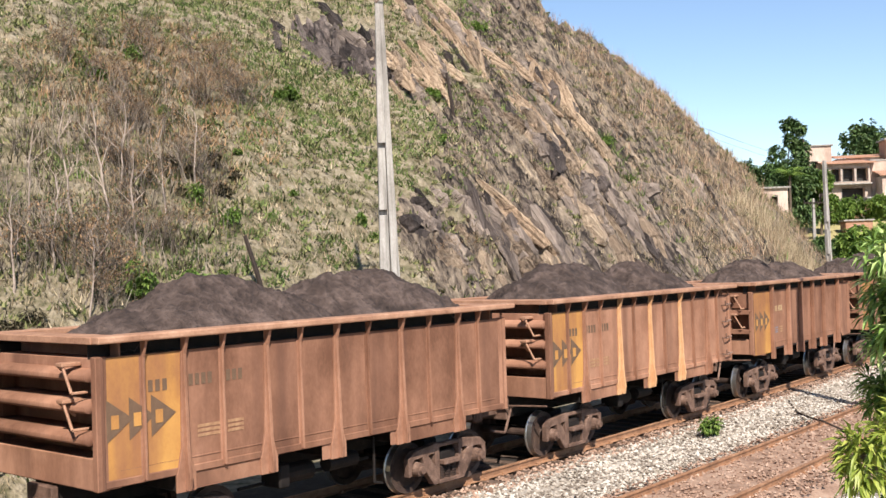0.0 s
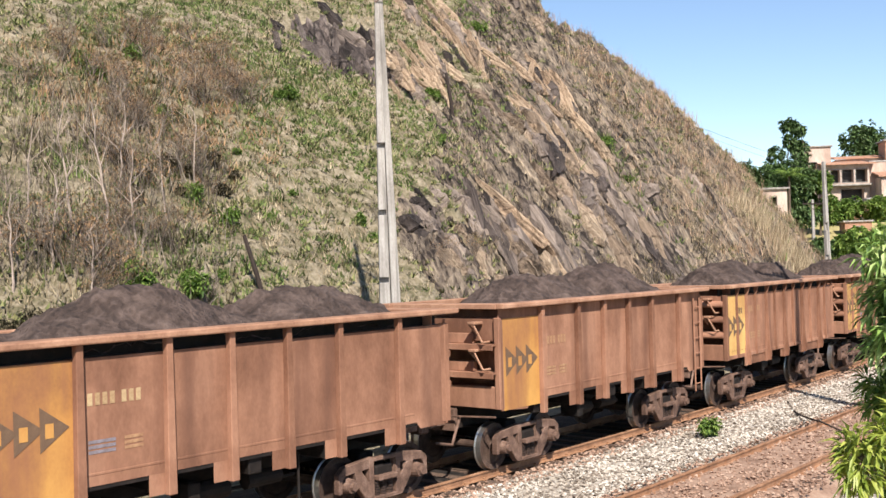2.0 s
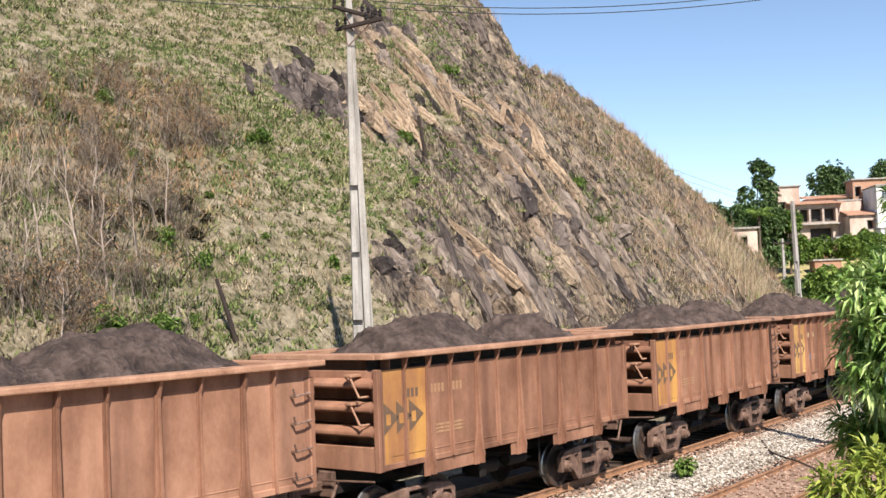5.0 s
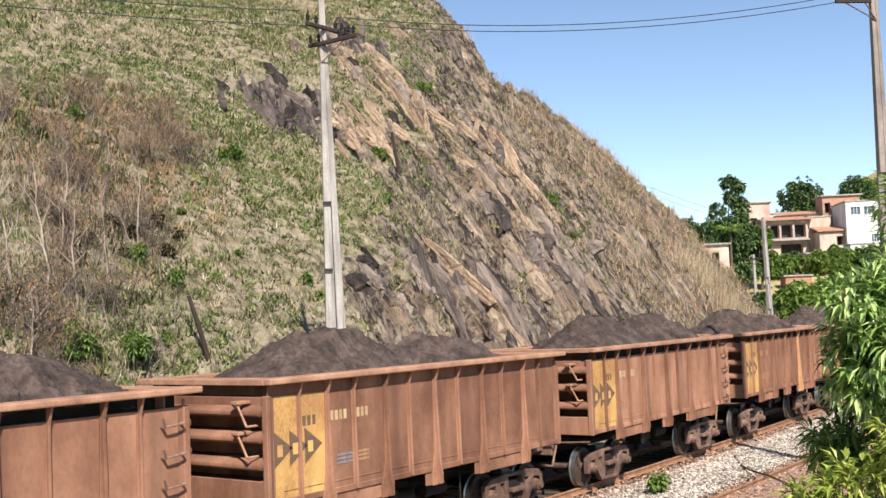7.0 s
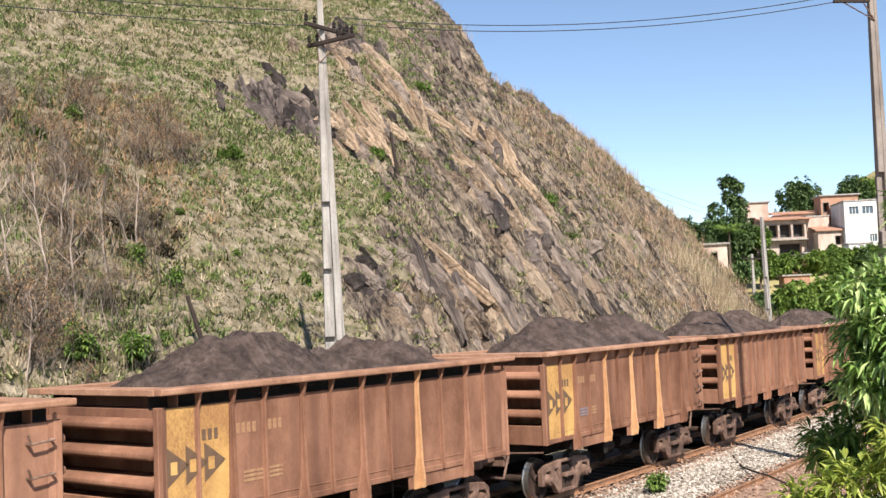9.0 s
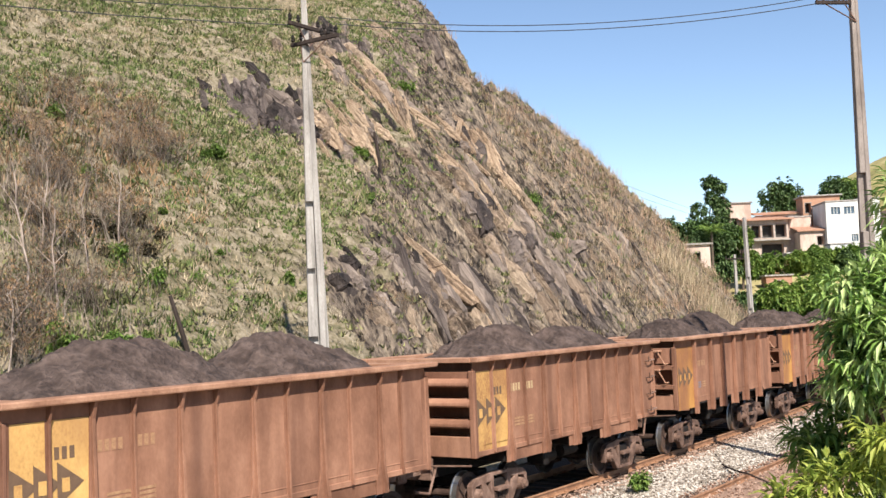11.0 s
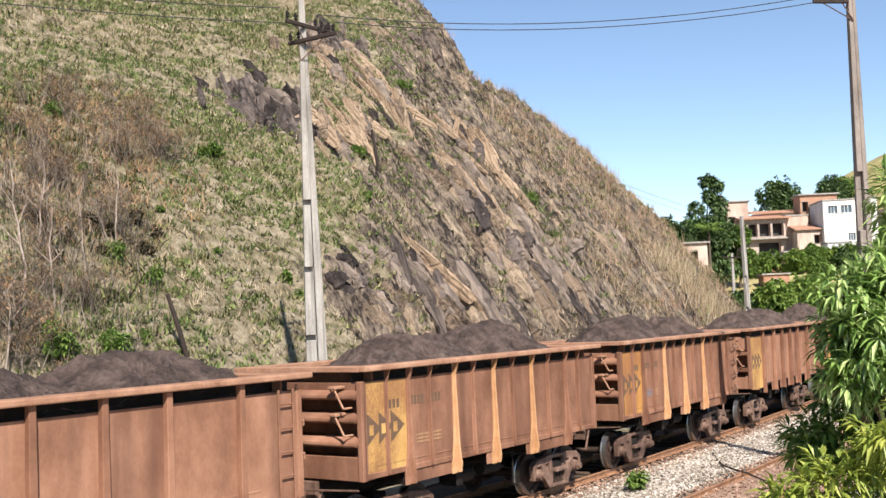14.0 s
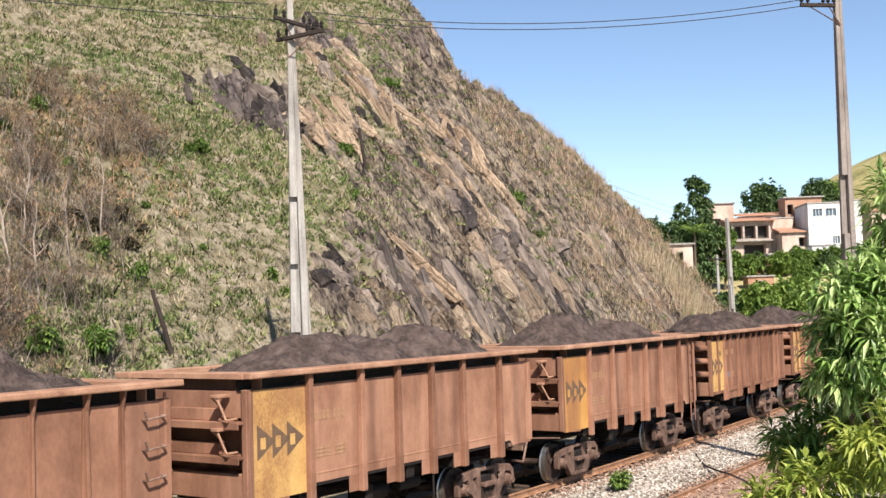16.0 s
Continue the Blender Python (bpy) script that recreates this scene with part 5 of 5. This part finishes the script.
def slab_mesh(i):
    rnd = random.Random(900 + i)
    verts, faces = [], []
    rings = 10
    for r in range(rings):
        x = -0.5 + r / (rings - 1)
        f = 1.0 - 0.62 * abs(2 * r / (rings - 1) - 1) ** 3
        for y, z in ((-0.5, -0.6), (-0.5, 0.36), (-0.4, 0.5), (0.36, 0.4), (0.5, 0.22), (0.5, -0.6)):
            verts.append((x + rnd.uniform(-0.07, 0.07), y * f + rnd.uniform(-0.17, 0.17), z * f + rnd.uniform(-0.13, 0.1)))
    for r in range(rings - 1):
        for q in range(6):
            a, b = r * 6 + q, r * 6 + (q + 1) % 6
            faces.append((a, b, b + 6, a + 6))
    faces += [tuple(range(5, -1, -1)), tuple(range((rings - 1) * 6, rings * 6))]
    return raw_mesh("slab", verts, faces, ROCK_GREY)


SLABS = [slab_mesh(i) for i in range(8)]


def make_outcrop(x, y, n, reach, length, mix, seed, label):
    """Beds of rock that run down the slope, set side by side and stepped."""
    rnd = random.Random(seed)
    top = new("rock_outcrop")
    top.matrix_basis = pose(x, y, hill_height(x, y))
    tagged(top, label, "rock outcrop", "rock outcrops")
    es = Vector((math.sin(HEADING - 0.08), math.cos(HEADING - 0.08), 0))
    stark = mix[0] is ROCK_DARK
    for i in range(int(n * 0.8) if stark else int(n * 0.5)):
        px, py = x + rnd.gauss(0, reach[0]) * es.x - rnd.gauss(0, reach[1]) * es.y, y + rnd.gauss(0, reach[0]) * es.y + rnd.gauss(0, reach[1]) * es.x
        z = hill_height(px, py)
        gx = (hill_height(px + 0.8, py) - hill_height(px - 0.8, py)) / 1.6
        gy = (hill_height(px, py + 0.8) - hill_height(px, py - 0.8)) / 1.6
        nrm = Vector((-gx, -gy, 1)).normalized()
        down = (Vector((0, 0, -1)) + nrm * nrm.z).normalized()
        down = (down - es * rnd.uniform(0.05, 0.42)).normalized()
        across = nrm.cross(down).normalized()
        nn = down.cross(across).normalized()
        if nn.dot(nrm) < 0:
            nn, across = -nn, -across
        rot = Matrix((down, across, nn)).transposed().to_4x4()
        big = rnd.random() ** 2
        proud = rnd.uniform(0.05, 0.38) if stark else rnd.uniform(0.12, 0.46)
        kind_of = mix[rnd.randrange(len(mix))]
        L, W, T = length * (rnd.uniform(0.9, 2.5) if not stark else rnd.uniform(0.7, 1.9)), rnd.uniform(0.16, 0.4) + 0.65 * big, rnd.uniform(0.6, 1.0) + 0.5 * big
        if "crevice" in label or "hollow" in label:
            L, W, T = L * 0.9, rnd.uniform(0.1, 0.25), rnd.uniform(0.35, 0.6)
        if "ochre slabs" in label or "layered" in label or "ochre rock" in label or "pale bands" in label:        # long thin bright beds stand out
            if i % 4 == 0 if "pale" in label else i % 3 != 1:
                L, W, T = length * rnd.uniform(1.3, 2.0), rnd.uniform(0.1, 0.26), rnd.uniform(0.3, 0.5)
                proud, kind_of = rnd.uniform(-0.5, 0.0), ROCK_PALE
        if i < 3 and ("schist" in label or "smooth" in label):        # a few broad bedding planes
            L, W, T = length * rnd.uniform(1.5, 2.1), rnd.uniform(0.5, 0.8), rnd.uniform(0.4, 0.6)
        m = Matrix.Translation(Vector((px, py, z)) - Vector((x, y, hill_height(x, y))) - nrm * T * proud) @ rot @ pose(0, 0, 0, rnd.uniform(-30, 8), rnd.uniform(-7, 7), rnd.uniform(-6, 6)) @ Matrix.Diagonal((L, W, T, 1))
        part("slab", SLABS[rnd.randrange(8)], kind_of, top, m=m)
    return top


G, T_, D_ = ROCK_GREY, ROCK_TAN, ROCK_DARK
for i, (x, y, n, reach, L, mix, label) in enumerate((
        (-5.0, 48.6, 12, (0.7, 1.3), 2.2, (D_, D_, G), "dark slate-grey rock outcrop in the green grass"),
        (-3.6, 50.0, 12, (0.7, 1.4), 2.3, (D_, D_, G), "dark slate-grey rock outcrop in the green grass"),
        (-1.5, 49.4, 30, (0.7, 1.3), 1.5, (D_, G, D_, T_), "grey and ochre rock ledge on the slope"),
        (-0.4, 53.0, 24, (0.8, 1.0), 1.7, (G, T_, D_), "grey and ochre rock ledge on the slope"),
        (-1.9, 58.5, 24, (1.0, 1.2), 1.7, (D_, T_, G), "broken dark and tan rock near the crest"),
        (0.2, 58.0, 26, (0.9, 1.3), 1.9, (G, T_, D_, T_), "orange-brown layered rock near the crest"),
        (1.4, 56.2, 28, (0.9, 1.4), 2.1, (T_, T_, G, D_), "orange-brown layered rock near the crest"),
        (-1.9, 62.6, 24, (1.5, 1.1), 1.7, (D_, D_, G, T_), "broken black and tan rock at the crest"),
        (2.2, 66.5, 26, (1.4, 1.4), 1.7, (T_, G, G), "weathered brown rock at the crest"),
        (5.7, 58.6, 26, (0.7, 0.8), 1.5, (D_, D_, G), "dark overhanging rock band above ochre slabs"),
        (6.9, 58.0, 28, (0.7, 1.2), 1.7, (D_, D_, T_, G), "dark overhanging rock band with ochre slabs"),
        (4.9, 54.4, 26, (0.7, 1.2), 2.1, (T_, T_, G), "ochre rock slabs running down the face"),
        (5.9, 52.4, 26, (0.7, 1.1), 1.8, (T_, D_, T_), "ochre and dark rock slabs on the face"),
        (6.7, 51.6, 22, (0.8, 0.9), 1.5, (T_, D_, G), "ochre and dark rock slabs on the face"),
        (-0.2, 39.5, 24, (0.8, 0.6), 0.9, (T_, G, D_), "crumbling brown rock at the foot of the slope"),
        (0.7, 38.9, 22, (0.8, 0.5), 0.9, (T_, G, G), "crumbling brown rock at the foot of the slope"),
        (2.3, 42.6, 28, (0.7, 0.9), 2.0, (G, G, D_), "grey schist beds dipping down the face"),
        (3.2, 42.2, 30, (0.7, 1.0), 2.2, (G, G, D_, T_), "grey schist beds with pale bands"),
        (4.4, 43.1, 30, (0.7, 0.9), 2.0, (G, D_, T_, G), "grey schist beds with pale bands"),
        (3.0, 40.7, 22, (0.8, 0.5), 1.4, (T_, G, T_), "pale and grey rock beds at the foot"),
        (5.7, 44.7, 26, (0.8, 0.8), 1.8, (T_, G, D_), "pale and grey rock beds at the foot"),
        (6.4, 49.2, 26, (0.9, 1.1), 1.8, (G, T_, G), "grey and tan cracked rock face"),
        (8.0, 52.2, 26, (0.9, 1.2), 2.0, (G, G, T_), "smooth grey rock face with cracks"),
        (9.8, 53.2, 26, (0.9, 1.2), 2.0, (G, G, D_), "smooth grey rock face with cracks"),
        (10.1, 51.3, 22, (0.6, 0.8), 1.5, (D_, D_, G), "dark wet-looking rock beside a crevice"),
        (10.7, 50.6, 20, (0.6, 0.6), 1.5, (D_, D_, G), "dark wet-looking rock beside a crevice"),
        (7.9, 48.8, 24, (1.0, 0.9), 1.5, (G, T_, T_), "tan and grey broken rock above the track"),
        # slabs of dark rock put in as the shadow inside crevices and hollows
        (5.2, 42.6, 12, (0.35, 0.5), 1.5, (D_, D_), "black slabs for crevice shade in the grey schist"),
        (4.0, 41.8, 10, (0.3, 0.5), 1.4, (D_, D_), "black slabs for crevice shade in the grey schist"),
        (10.4, 51.0, 14, (0.3, 0.8), 1.9, (D_, D_), "black slabs for crevice shade in the smooth rock face"),
        (1.6, 57.6, 12, (0.3, 0.6), 1.3, (D_, D_), "slabs, some black for crevice shade, in the orange layered rock"),
        (-0.7, 40.2, 10, (0.4, 0.4), 0.9, (D_, D_), "dark slabs for shade in a hollow of the crumbling brown rock"),
        (13.3, 62.5, 18, (1.8, 2.0), 1.6, (T_, G), "tan weathered rock among straw"),
        (17.2, 65.0, 16, (0.5, 1.0), 1.7, (D_, T_), "narrow slabs in tan rock, the dark ones for crevice shade"),
        (2.6, 51.5, 20, (1.0, 1.4), 1.2, (T_, G, G), "low broken rock in thin grass"),
        (11.0, 58.0, 20, (1.6, 1.8), 1.5, (T_, G), "weathered rock showing through straw"))):
    make_outcrop(x, y, n, reach, L, mix, 50 + i, label)


# ---------------------------------------------------------------- posts on the slope
def make_post(x, y, height, r, tilt, label):
    top = new("fence_post")
    top.matrix_basis = pose(x, y, min(hill_plain(x, y)[0], hill_height(x, y) + 0.3) - 0.2, *tilt)
    tagged(top, label, "post")
    bm = bmesh.new()
    add_tube(bm, (0, 0, 0), (0.02, 0, height * 0.5), r, r * 0.95, 8)
    add_tube(bm, (0.02, 0, height * 0.5), (0.0, 0.02, height), r * 0.95, r * 0.75, 8)
    part("stake", bm, DARK_WOOD, top)


make_post(-5.1, 30.7, 2.15, 0.075, (4, -15, 0), "leaning dark wooden fence post on the slope")
make_post(0.7, 48.2, 2.5, 0.085, (0, -7, 0), "thin dark wooden stake on the rocky slope")


# ---------------------------------------------------------------- gravel stones
def stones(name, mat, count, seed, o0, o1, s0, s1, z, r0, r1, label):
    rnd = random.Random(seed)
    verts, faces = [], []
    for _ in range(count):
        s = s0 + (s1 - s0) * rnd.random() ** 1.3
        x, y, _th = along(s, rnd.uniform(o0, o1))
        r = rnd.uniform(r0, r1)
        zz = z + rnd.uniform(-0.02, 0.035)
        n = len(verts)
        a = rnd.uniform(0, 6.28)
        for q in range(4):
            k = r * rnd.uniform(0.7, 1.2)
            verts.append((x + math.cos(a + q * 1.57) * k, y + math.sin(a + q * 1.57) * k, zz + rnd.uniform(-0.3, 0.3) * r))
        verts.append((x + rnd.uniform(-0.3, 0.3) * r, y + rnd.uniform(-0.3, 0.3) * r, zz + r * rnd.uniform(0.5, 0.9)))
        verts.append((x, y, zz - r * 0.7))
        for q in range(4):
            w = (q + 1) % 4
            faces += [(n + q, n + w, n + 4), (n + w, n + q, n + 5)]
    ob = new(name, raw_mesh(name, verts, faces, mat))
    return tagged(ob, label, "gravel", kind="stuff")


stones("ballast_stones", STONE, 30000, 21, 0.5, 2.9, -8, 55, -0.2, 0.025, 0.06, "loose pale crushed stones of the ballast")
stones("brown_stones", BED_STONE, 7000, 25, 0.1, 0.9, -8, 50, -0.2, 0.025, 0.06, "brown-stained stones along the rail")
stones("stained_stones", BED_STONE, 9000, 22, 2.9, 6.0, -4, 40, -0.135, 0.025, 0.055, "loose rust-stained stones under the second track")
stones("verge_stones", STONE, 5000, 23, 6.0, 12.0, -4, 40, -0.29, 0.02, 0.05, "loose small stones on the verge")

cable = bpy.data.curves.new("cable", "CURVE")
cable.dimensions, cable.bevel_depth, cable.bevel_resolution = "3D", 0.026, 2
sp = cable.splines.new("POLY")
route = ((10.4, 33.2, -0.25), (10.25, 32.2, -0.16), (9.9, 30.7, -0.19), (9.6, 29.2, -0.1), (9.35, 27.6, 0.03), (9.4, 26.9, 0.05), (9.7, 26.4, -0.1), (10.4, 26.2, -0.15), (10.9, 26.2, -0.22))
sp.points.add(len(route) - 1)
for p, c in zip(sp.points, route):
    p.co = (*c, 1)
cable.materials.append(DARK_WOOD)
tagged(new("cable", cable), "thick black cable lying across ballast and rail", "cable")


# ---------------------------------------------------------------- far slope with houses
TOWN = pose(58.6, 146.4, 0, 0, 0, -9)


def town_height(x, y):
    d = Vector((0.371, 0.928))
    q = x * d.x + y * d.y
    side = x * d.y - y * d.x
    z = float(np.interp(q, (78, 96, 118, 150, 178, 230, 320), (-0.9, 0.8, 4.0, 9.5, 14.0, 15.0, 12.0)))
    z *= float(np.interp(side, (-60, -16, -8, 60), (0.0, 0.6, 1.0, 1.0)))
    z = max(z, 46.0 * math.exp(-((x - 150) / 62) ** 2 - ((y - 260) / 70) ** 2) - 1.0)
    return z + 0.5 * fbm(x * 0.05, y * 0.05, 4.0, 3) - 0.4


def make_far_slope():
    verts, faces = [], []
    xs, ys = np.arange(0, 300, 4.0), np.arange(76, 400, 4.0)
    for y in ys:
        for x in xs:
            verts.append((x, y, max(GROUND - 1.5, town_height(x, y)) if beyond(x, y) > 9 or y > 120 else GROUND - 1.5))
    nx = len(xs)
    for j in range(len(ys) - 1):
        for i in range(nx - 1):
            a = j * nx + i
            faces.append((a, a + 1, a + nx + 1, a + nx))
    ob = new("far_slope", raw_mesh("far_slope", verts, faces, FAR_GRASS, True))
    return tagged(ob, "far slope of yellow and green grass beneath the houses", "hill", kind="structure")


make_far_slope()


def make_house(x0, x1, y0, depth, z0, z1, mat, label, windows=(), roof=None, bands=(), glass=False):
    """A house on the far slope: walls, framed openings, floor bands and a roof, in the town's own axes."""
    top = new("house")
    top.matrix_basis = TOWN
    tagged(top, label, "house", "houses on the far slope")
    deep = 0.35 if glass else 1.3
    bm = bmesh.new()
    add_box(bm, x0, x1, y0 + deep, y0 + depth, z0, z1, 0.03)
    # the front, left open where a window or veranda is
    xs = sorted({x0, x1} | {v for w in windows for v in w[:2]})
    zs = sorted({z0, z1} | {v for w in windows for v in w[2:]})
    for xa, xb in zip(xs, xs[1:]):
        run = z0
        for za, zb in zip(zs, zs[1:]):
            if any(w[0] <= xa and xb <= w[1] and w[2] <= za and zb <= w[3] for w in windows):
                if za > run:
                    add_box(bm, xa, xb, y0, y0 + deep, run, za)
                run = zb
        if z1 > run:
            add_box(bm, xa, xb, y0, y0 + deep, run, z1)
    part("wall", bm, mat, top)
    for wx0, wx1, wz0, wz1 in windows:
        bm = bmesh.new()
        back = y0 + (0.12 if glass else 1.24)
        add_box(bm, wx0, wx1, back, back + 0.05, wz0, wz1)
        win = part("window", bm, GLASS if glass else DARK_ROOM, top)
        t = 0.07
        bm = bmesh.new()
        for a in ((wx0 - t, wx1 + t, wz1, wz1 + t), (wx0 - t, wx1 + t, wz0 - t, wz0), (wx0 - t, wx0, wz0, wz1), (wx1, wx1 + t, wz0, wz1)):
            add_box(bm, a[0], a[1], y0 - 0.06, y0 - 0.003, a[2], a[3])
        if glass:
            for q in (0.33, 0.67):
                xm = wx0 + (wx1 - wx0) * q
                add_box(bm, xm - 0.035, xm + 0.035, y0 + 0.05, y0 + 0.115, wz0, wz1)
        part("frame", bm, PLASTER_WHITE if glass else CONCRETE, win)
    for bz, over in bands:
        bm = bmesh.new()
        add_box(bm, x0 - 0.1, x1 + 0.1, y0 - over, y0 - 0.004, bz, bz + 0.22, 0.02)
        part("balcony", bm, CONCRETE, top)
    if roof:
        over, rise, rmat = roof
        bm = bmesh.new()
        if rise > 0.05:
            add_prism(bm, [(y0 - over, z1 + 0.003), (y0 + depth + over, z1 + rise), (y0 + depth + over, z1 + rise + 0.18), (y0 - over, z1 + 0.2)], "x", x0 - over, x1 + over)
        else:
            add_box(bm, x0 - over, x1 + over, y0 - over, y0 + depth + over, z1 + 0.003, z1 + 0.2, 0.02)
        part("roof", bm, rmat, top)
    return top


make_house(-7.9, -4.4, 2.0, 6, 8, 18.9, PLASTER_PINK, "tall narrow unpainted pinkish house", ((-7.1, -6.3, 15.6, 16.8),), (0.25, 0, CONCRETE))
make_house(-5.6, 0.2, 0.0, 6, 9, 16.1, PLASTER_PINK, "two-storey unfinished house with dark open verandas", ((-4.9, -3.7, 13.7, 15.5), (-3.4, -1.9, 13.7, 15.5), (-1.6, -0.1, 13.7, 15.5), (-3.6, -0.6, 11.2, 12.8)), (0.7, 0.9, ROOF_TILE), ((13.2, 1.0), (10.9, 0.8)))
make_house(-3.0, 3.6, 5.5, 6, 9, 17.3, PLASTER_PINK, "pinkish rendered house with clay-tile roof", ((-1.0, 0.2, 15.7, 16.7), (1.4, 2.4, 15.7, 16.7)), (0.4, 0.8, ROOF_TILE))
make_house(0.4, 3.5, 0.6, 5, 8.5, 16.4, PLASTER_PINK, "plain pinkish rendered wall house", ((1.5, 2.3, 13.6, 14.7),), (0.1, 0.4, CONCRETE))
make_house(1.0, 4.6, -3.0, 4, 8, 14.1, PLASTER_PINK, "low rendered house under red clay-tile roof", ((3.3, 4.2, 12.2, 13.4),), (0.4, 0.9, ROOF_TILE))
make_house(4.4, 8.7, -4.0, 7, 7, 17.9, PLASTER_WHITE, "white painted house with paired blue-glass windows", ((5.1, 6.3, 16.2, 17.2), (6.8, 8.2, 16.2, 17.2), (7.6, 8.5, 12.4, 13.4)), (0.1, 0, CONCRETE), glass=True)
make_house(3.2, 8.4, 3.4, 4, 10, 19.5, BRICK, "bare brick upper storey behind white house", ((3.5, 4.3, 17.2, 18.6),), (0.3, 0, CONCRETE))
make_house(9.4, 12.2, -2.0, 6, 7, 18.3, PLASTER_WHITE, "white house with small windows", ((10.4, 11.2, 15.2, 16.4), (10.4, 11.2, 12.4, 13.4)), (0.1, 0, CONCRETE), glass=True)
make_house(3.4, 6.4, -9.0, 3, 6, 11.8, PLASTER_WHITE, "low white outbuilding with flat roof", ((5.0, 5.8, 9.6, 10.6),), (0.1, 0, CONCRETE))
make_house(-4.9, -2.6, -12.0, 3, 3, 10.2, BRICK, "bare orange brick house among trees", ((-3.6, -3.0, 8.4, 9.2),), (0.1, 0, CONCRETE))
make_house(-2.4, 0.8, -10.0, 3, 5, 10.8, CONCRETE, "grey concrete garage with dark openings", ((-1.8, -0.6, 9.2, 10.4),), (0.2, 0, CONCRETE))
make_house(-8.2, -5.2, -24.0, 3, 1, 7.6, BRICK, "small red-brown brick shack below the slope", ((-7.2, -6.6, 6.3, 7.1),), (0.2, 0, CONCRETE))
make_house(-18.9, -15.5, -30.0, 4, 2, 11.4, PLASTER_PINK, "small pinkish shack at the edge of the hill", ((-17.4, -16.6, 9.6, 10.5),), (0.3, 0.3, CONCRETE))
make_house(14.5, 19.0, 1.0, 6, 8, 17.0, PLASTER_PINK, "pinkish house at the end of the row", ((15.5, 16.5, 14.0, 15.2),), (0.3, 0.6, ROOF_TILE))

for i, (x, y, h, sp_, leaf, size, n) in enumerate((
        (36.4, 127, 11.5, 3.4, LEAF_DARK, 0.4, 420), (40.6, 129, 12.0, 3.1, LEAF_DARK, 0.4, 420), (43.4, 131.5, 15.0, 2.3, LEAF_DARK, 0.4, 380), (41.5, 124, 8.5, 3.2, LEAF_DARK, 0.4, 420),
        (44.6, 126, 7.5, 2.2, LEAF_BUSH, 0.4, 380), (36.2, 121, 8.0, 3.2, LEAF_DARK, 0.4, 400), (64.6, 163, 9.5, 6.2, LEAF_DARK, 0.45, 800), (75.5, 168, 11.0, 5.0, LEAF_DARK, 0.45, 600),
        (78.5, 171, 11.5, 4.2, LEAF_BUSH, 0.45, 400), (57.6, 135.0, 3.2, 1.5, LEAF_BUSH, 0.3, 320), (60.0, 131.0, 2.6, 1.6, LEAF_DARK, 0.3, 320), (50.0, 116, 3.4, 2.2, LEAF_BUSH, 0.3, 380))):
    make_tree(x, y, max(GROUND, town_height(x, y)), h, sp_, leaf, 200 + i, "dark dense broadleaf tree standing by the hillside houses", size, n)
for i, (x, y, h, sp_, leaf) in enumerate(((29.6, 76.0, 6.6, 1.9, LEAF_LIGHT), (31.8, 77.0, 6.9, 1.9, LEAF_LIGHT), (28.4, 79.5, 5.8, 1.4, LEAF_DARK), (34.2, 79.0, 6.8, 1.9, LEAF_LIGHT), (31.0, 83.0, 6.0, 1.8, LEAF_DARK), (27.0, 84, 5.0, 1.2, LEAF_BUSH))):
    make_tree(x, y, GROUND, h, sp_, leaf, 240 + i, "bushy light green tree beside the line", 0.32, 420, 0.2)
for i, (x, y, h, sp_) in enumerate(((39.0, 125.5, 10.0, 3.2), (43.2, 128.5, 9.5, 3.0), (38.0, 122.5, 7.0, 3.0))):
    make_tree(x, y, max(GROUND, town_height(x, y)), h, sp_, LEAF_DARK, 260 + i, "dark dense broadleaf tree standing by the hillside houses", 0.42, 460, 0.1)
for i, (x, y, top_z) in enumerate(((-6.0, -15.0, 9.0), (-2.6, -15.5, 9.6), (0.4, -14.0, 10.0), (3.0, -13.0, 10.6), (5.4, -13.5, 11.4), (7.6, -12.0, 11.0), (10.0, -12.0, 12.0))):
    p = TOWN @ Vector((x, y, 0))
    g = town_height(p.x, p.y)
    make_tree(p.x, p.y, g, max(2.5, top_z - g), 2.3, LEAF_LIGHT if i % 2 else LEAF_BUSH, 280 + i, "leafy green tree in front of the hillside houses", 0.36, 320, 0.1)
make_palm(39.5, 121.5, 4.0, 9.2, 3)

make_pole(pose(26.4, 73.2, GROUND, 0, -1.0, 30), 10.9, (0.4, 0.22, 0.36, 0.22), [(4.0, 4.5), (6.2, 6.7)], [], "grey concrete pole beyond the train")
make_pole(pose(32.3, 93.0, GROUND, 0, 0, 10), 9.3, (0.36, 0.2, 0.3, 0.2), [], [(8.9, 2.0, 0.0, 0)], "slim pale concrete pole with a crossarm")


motions()
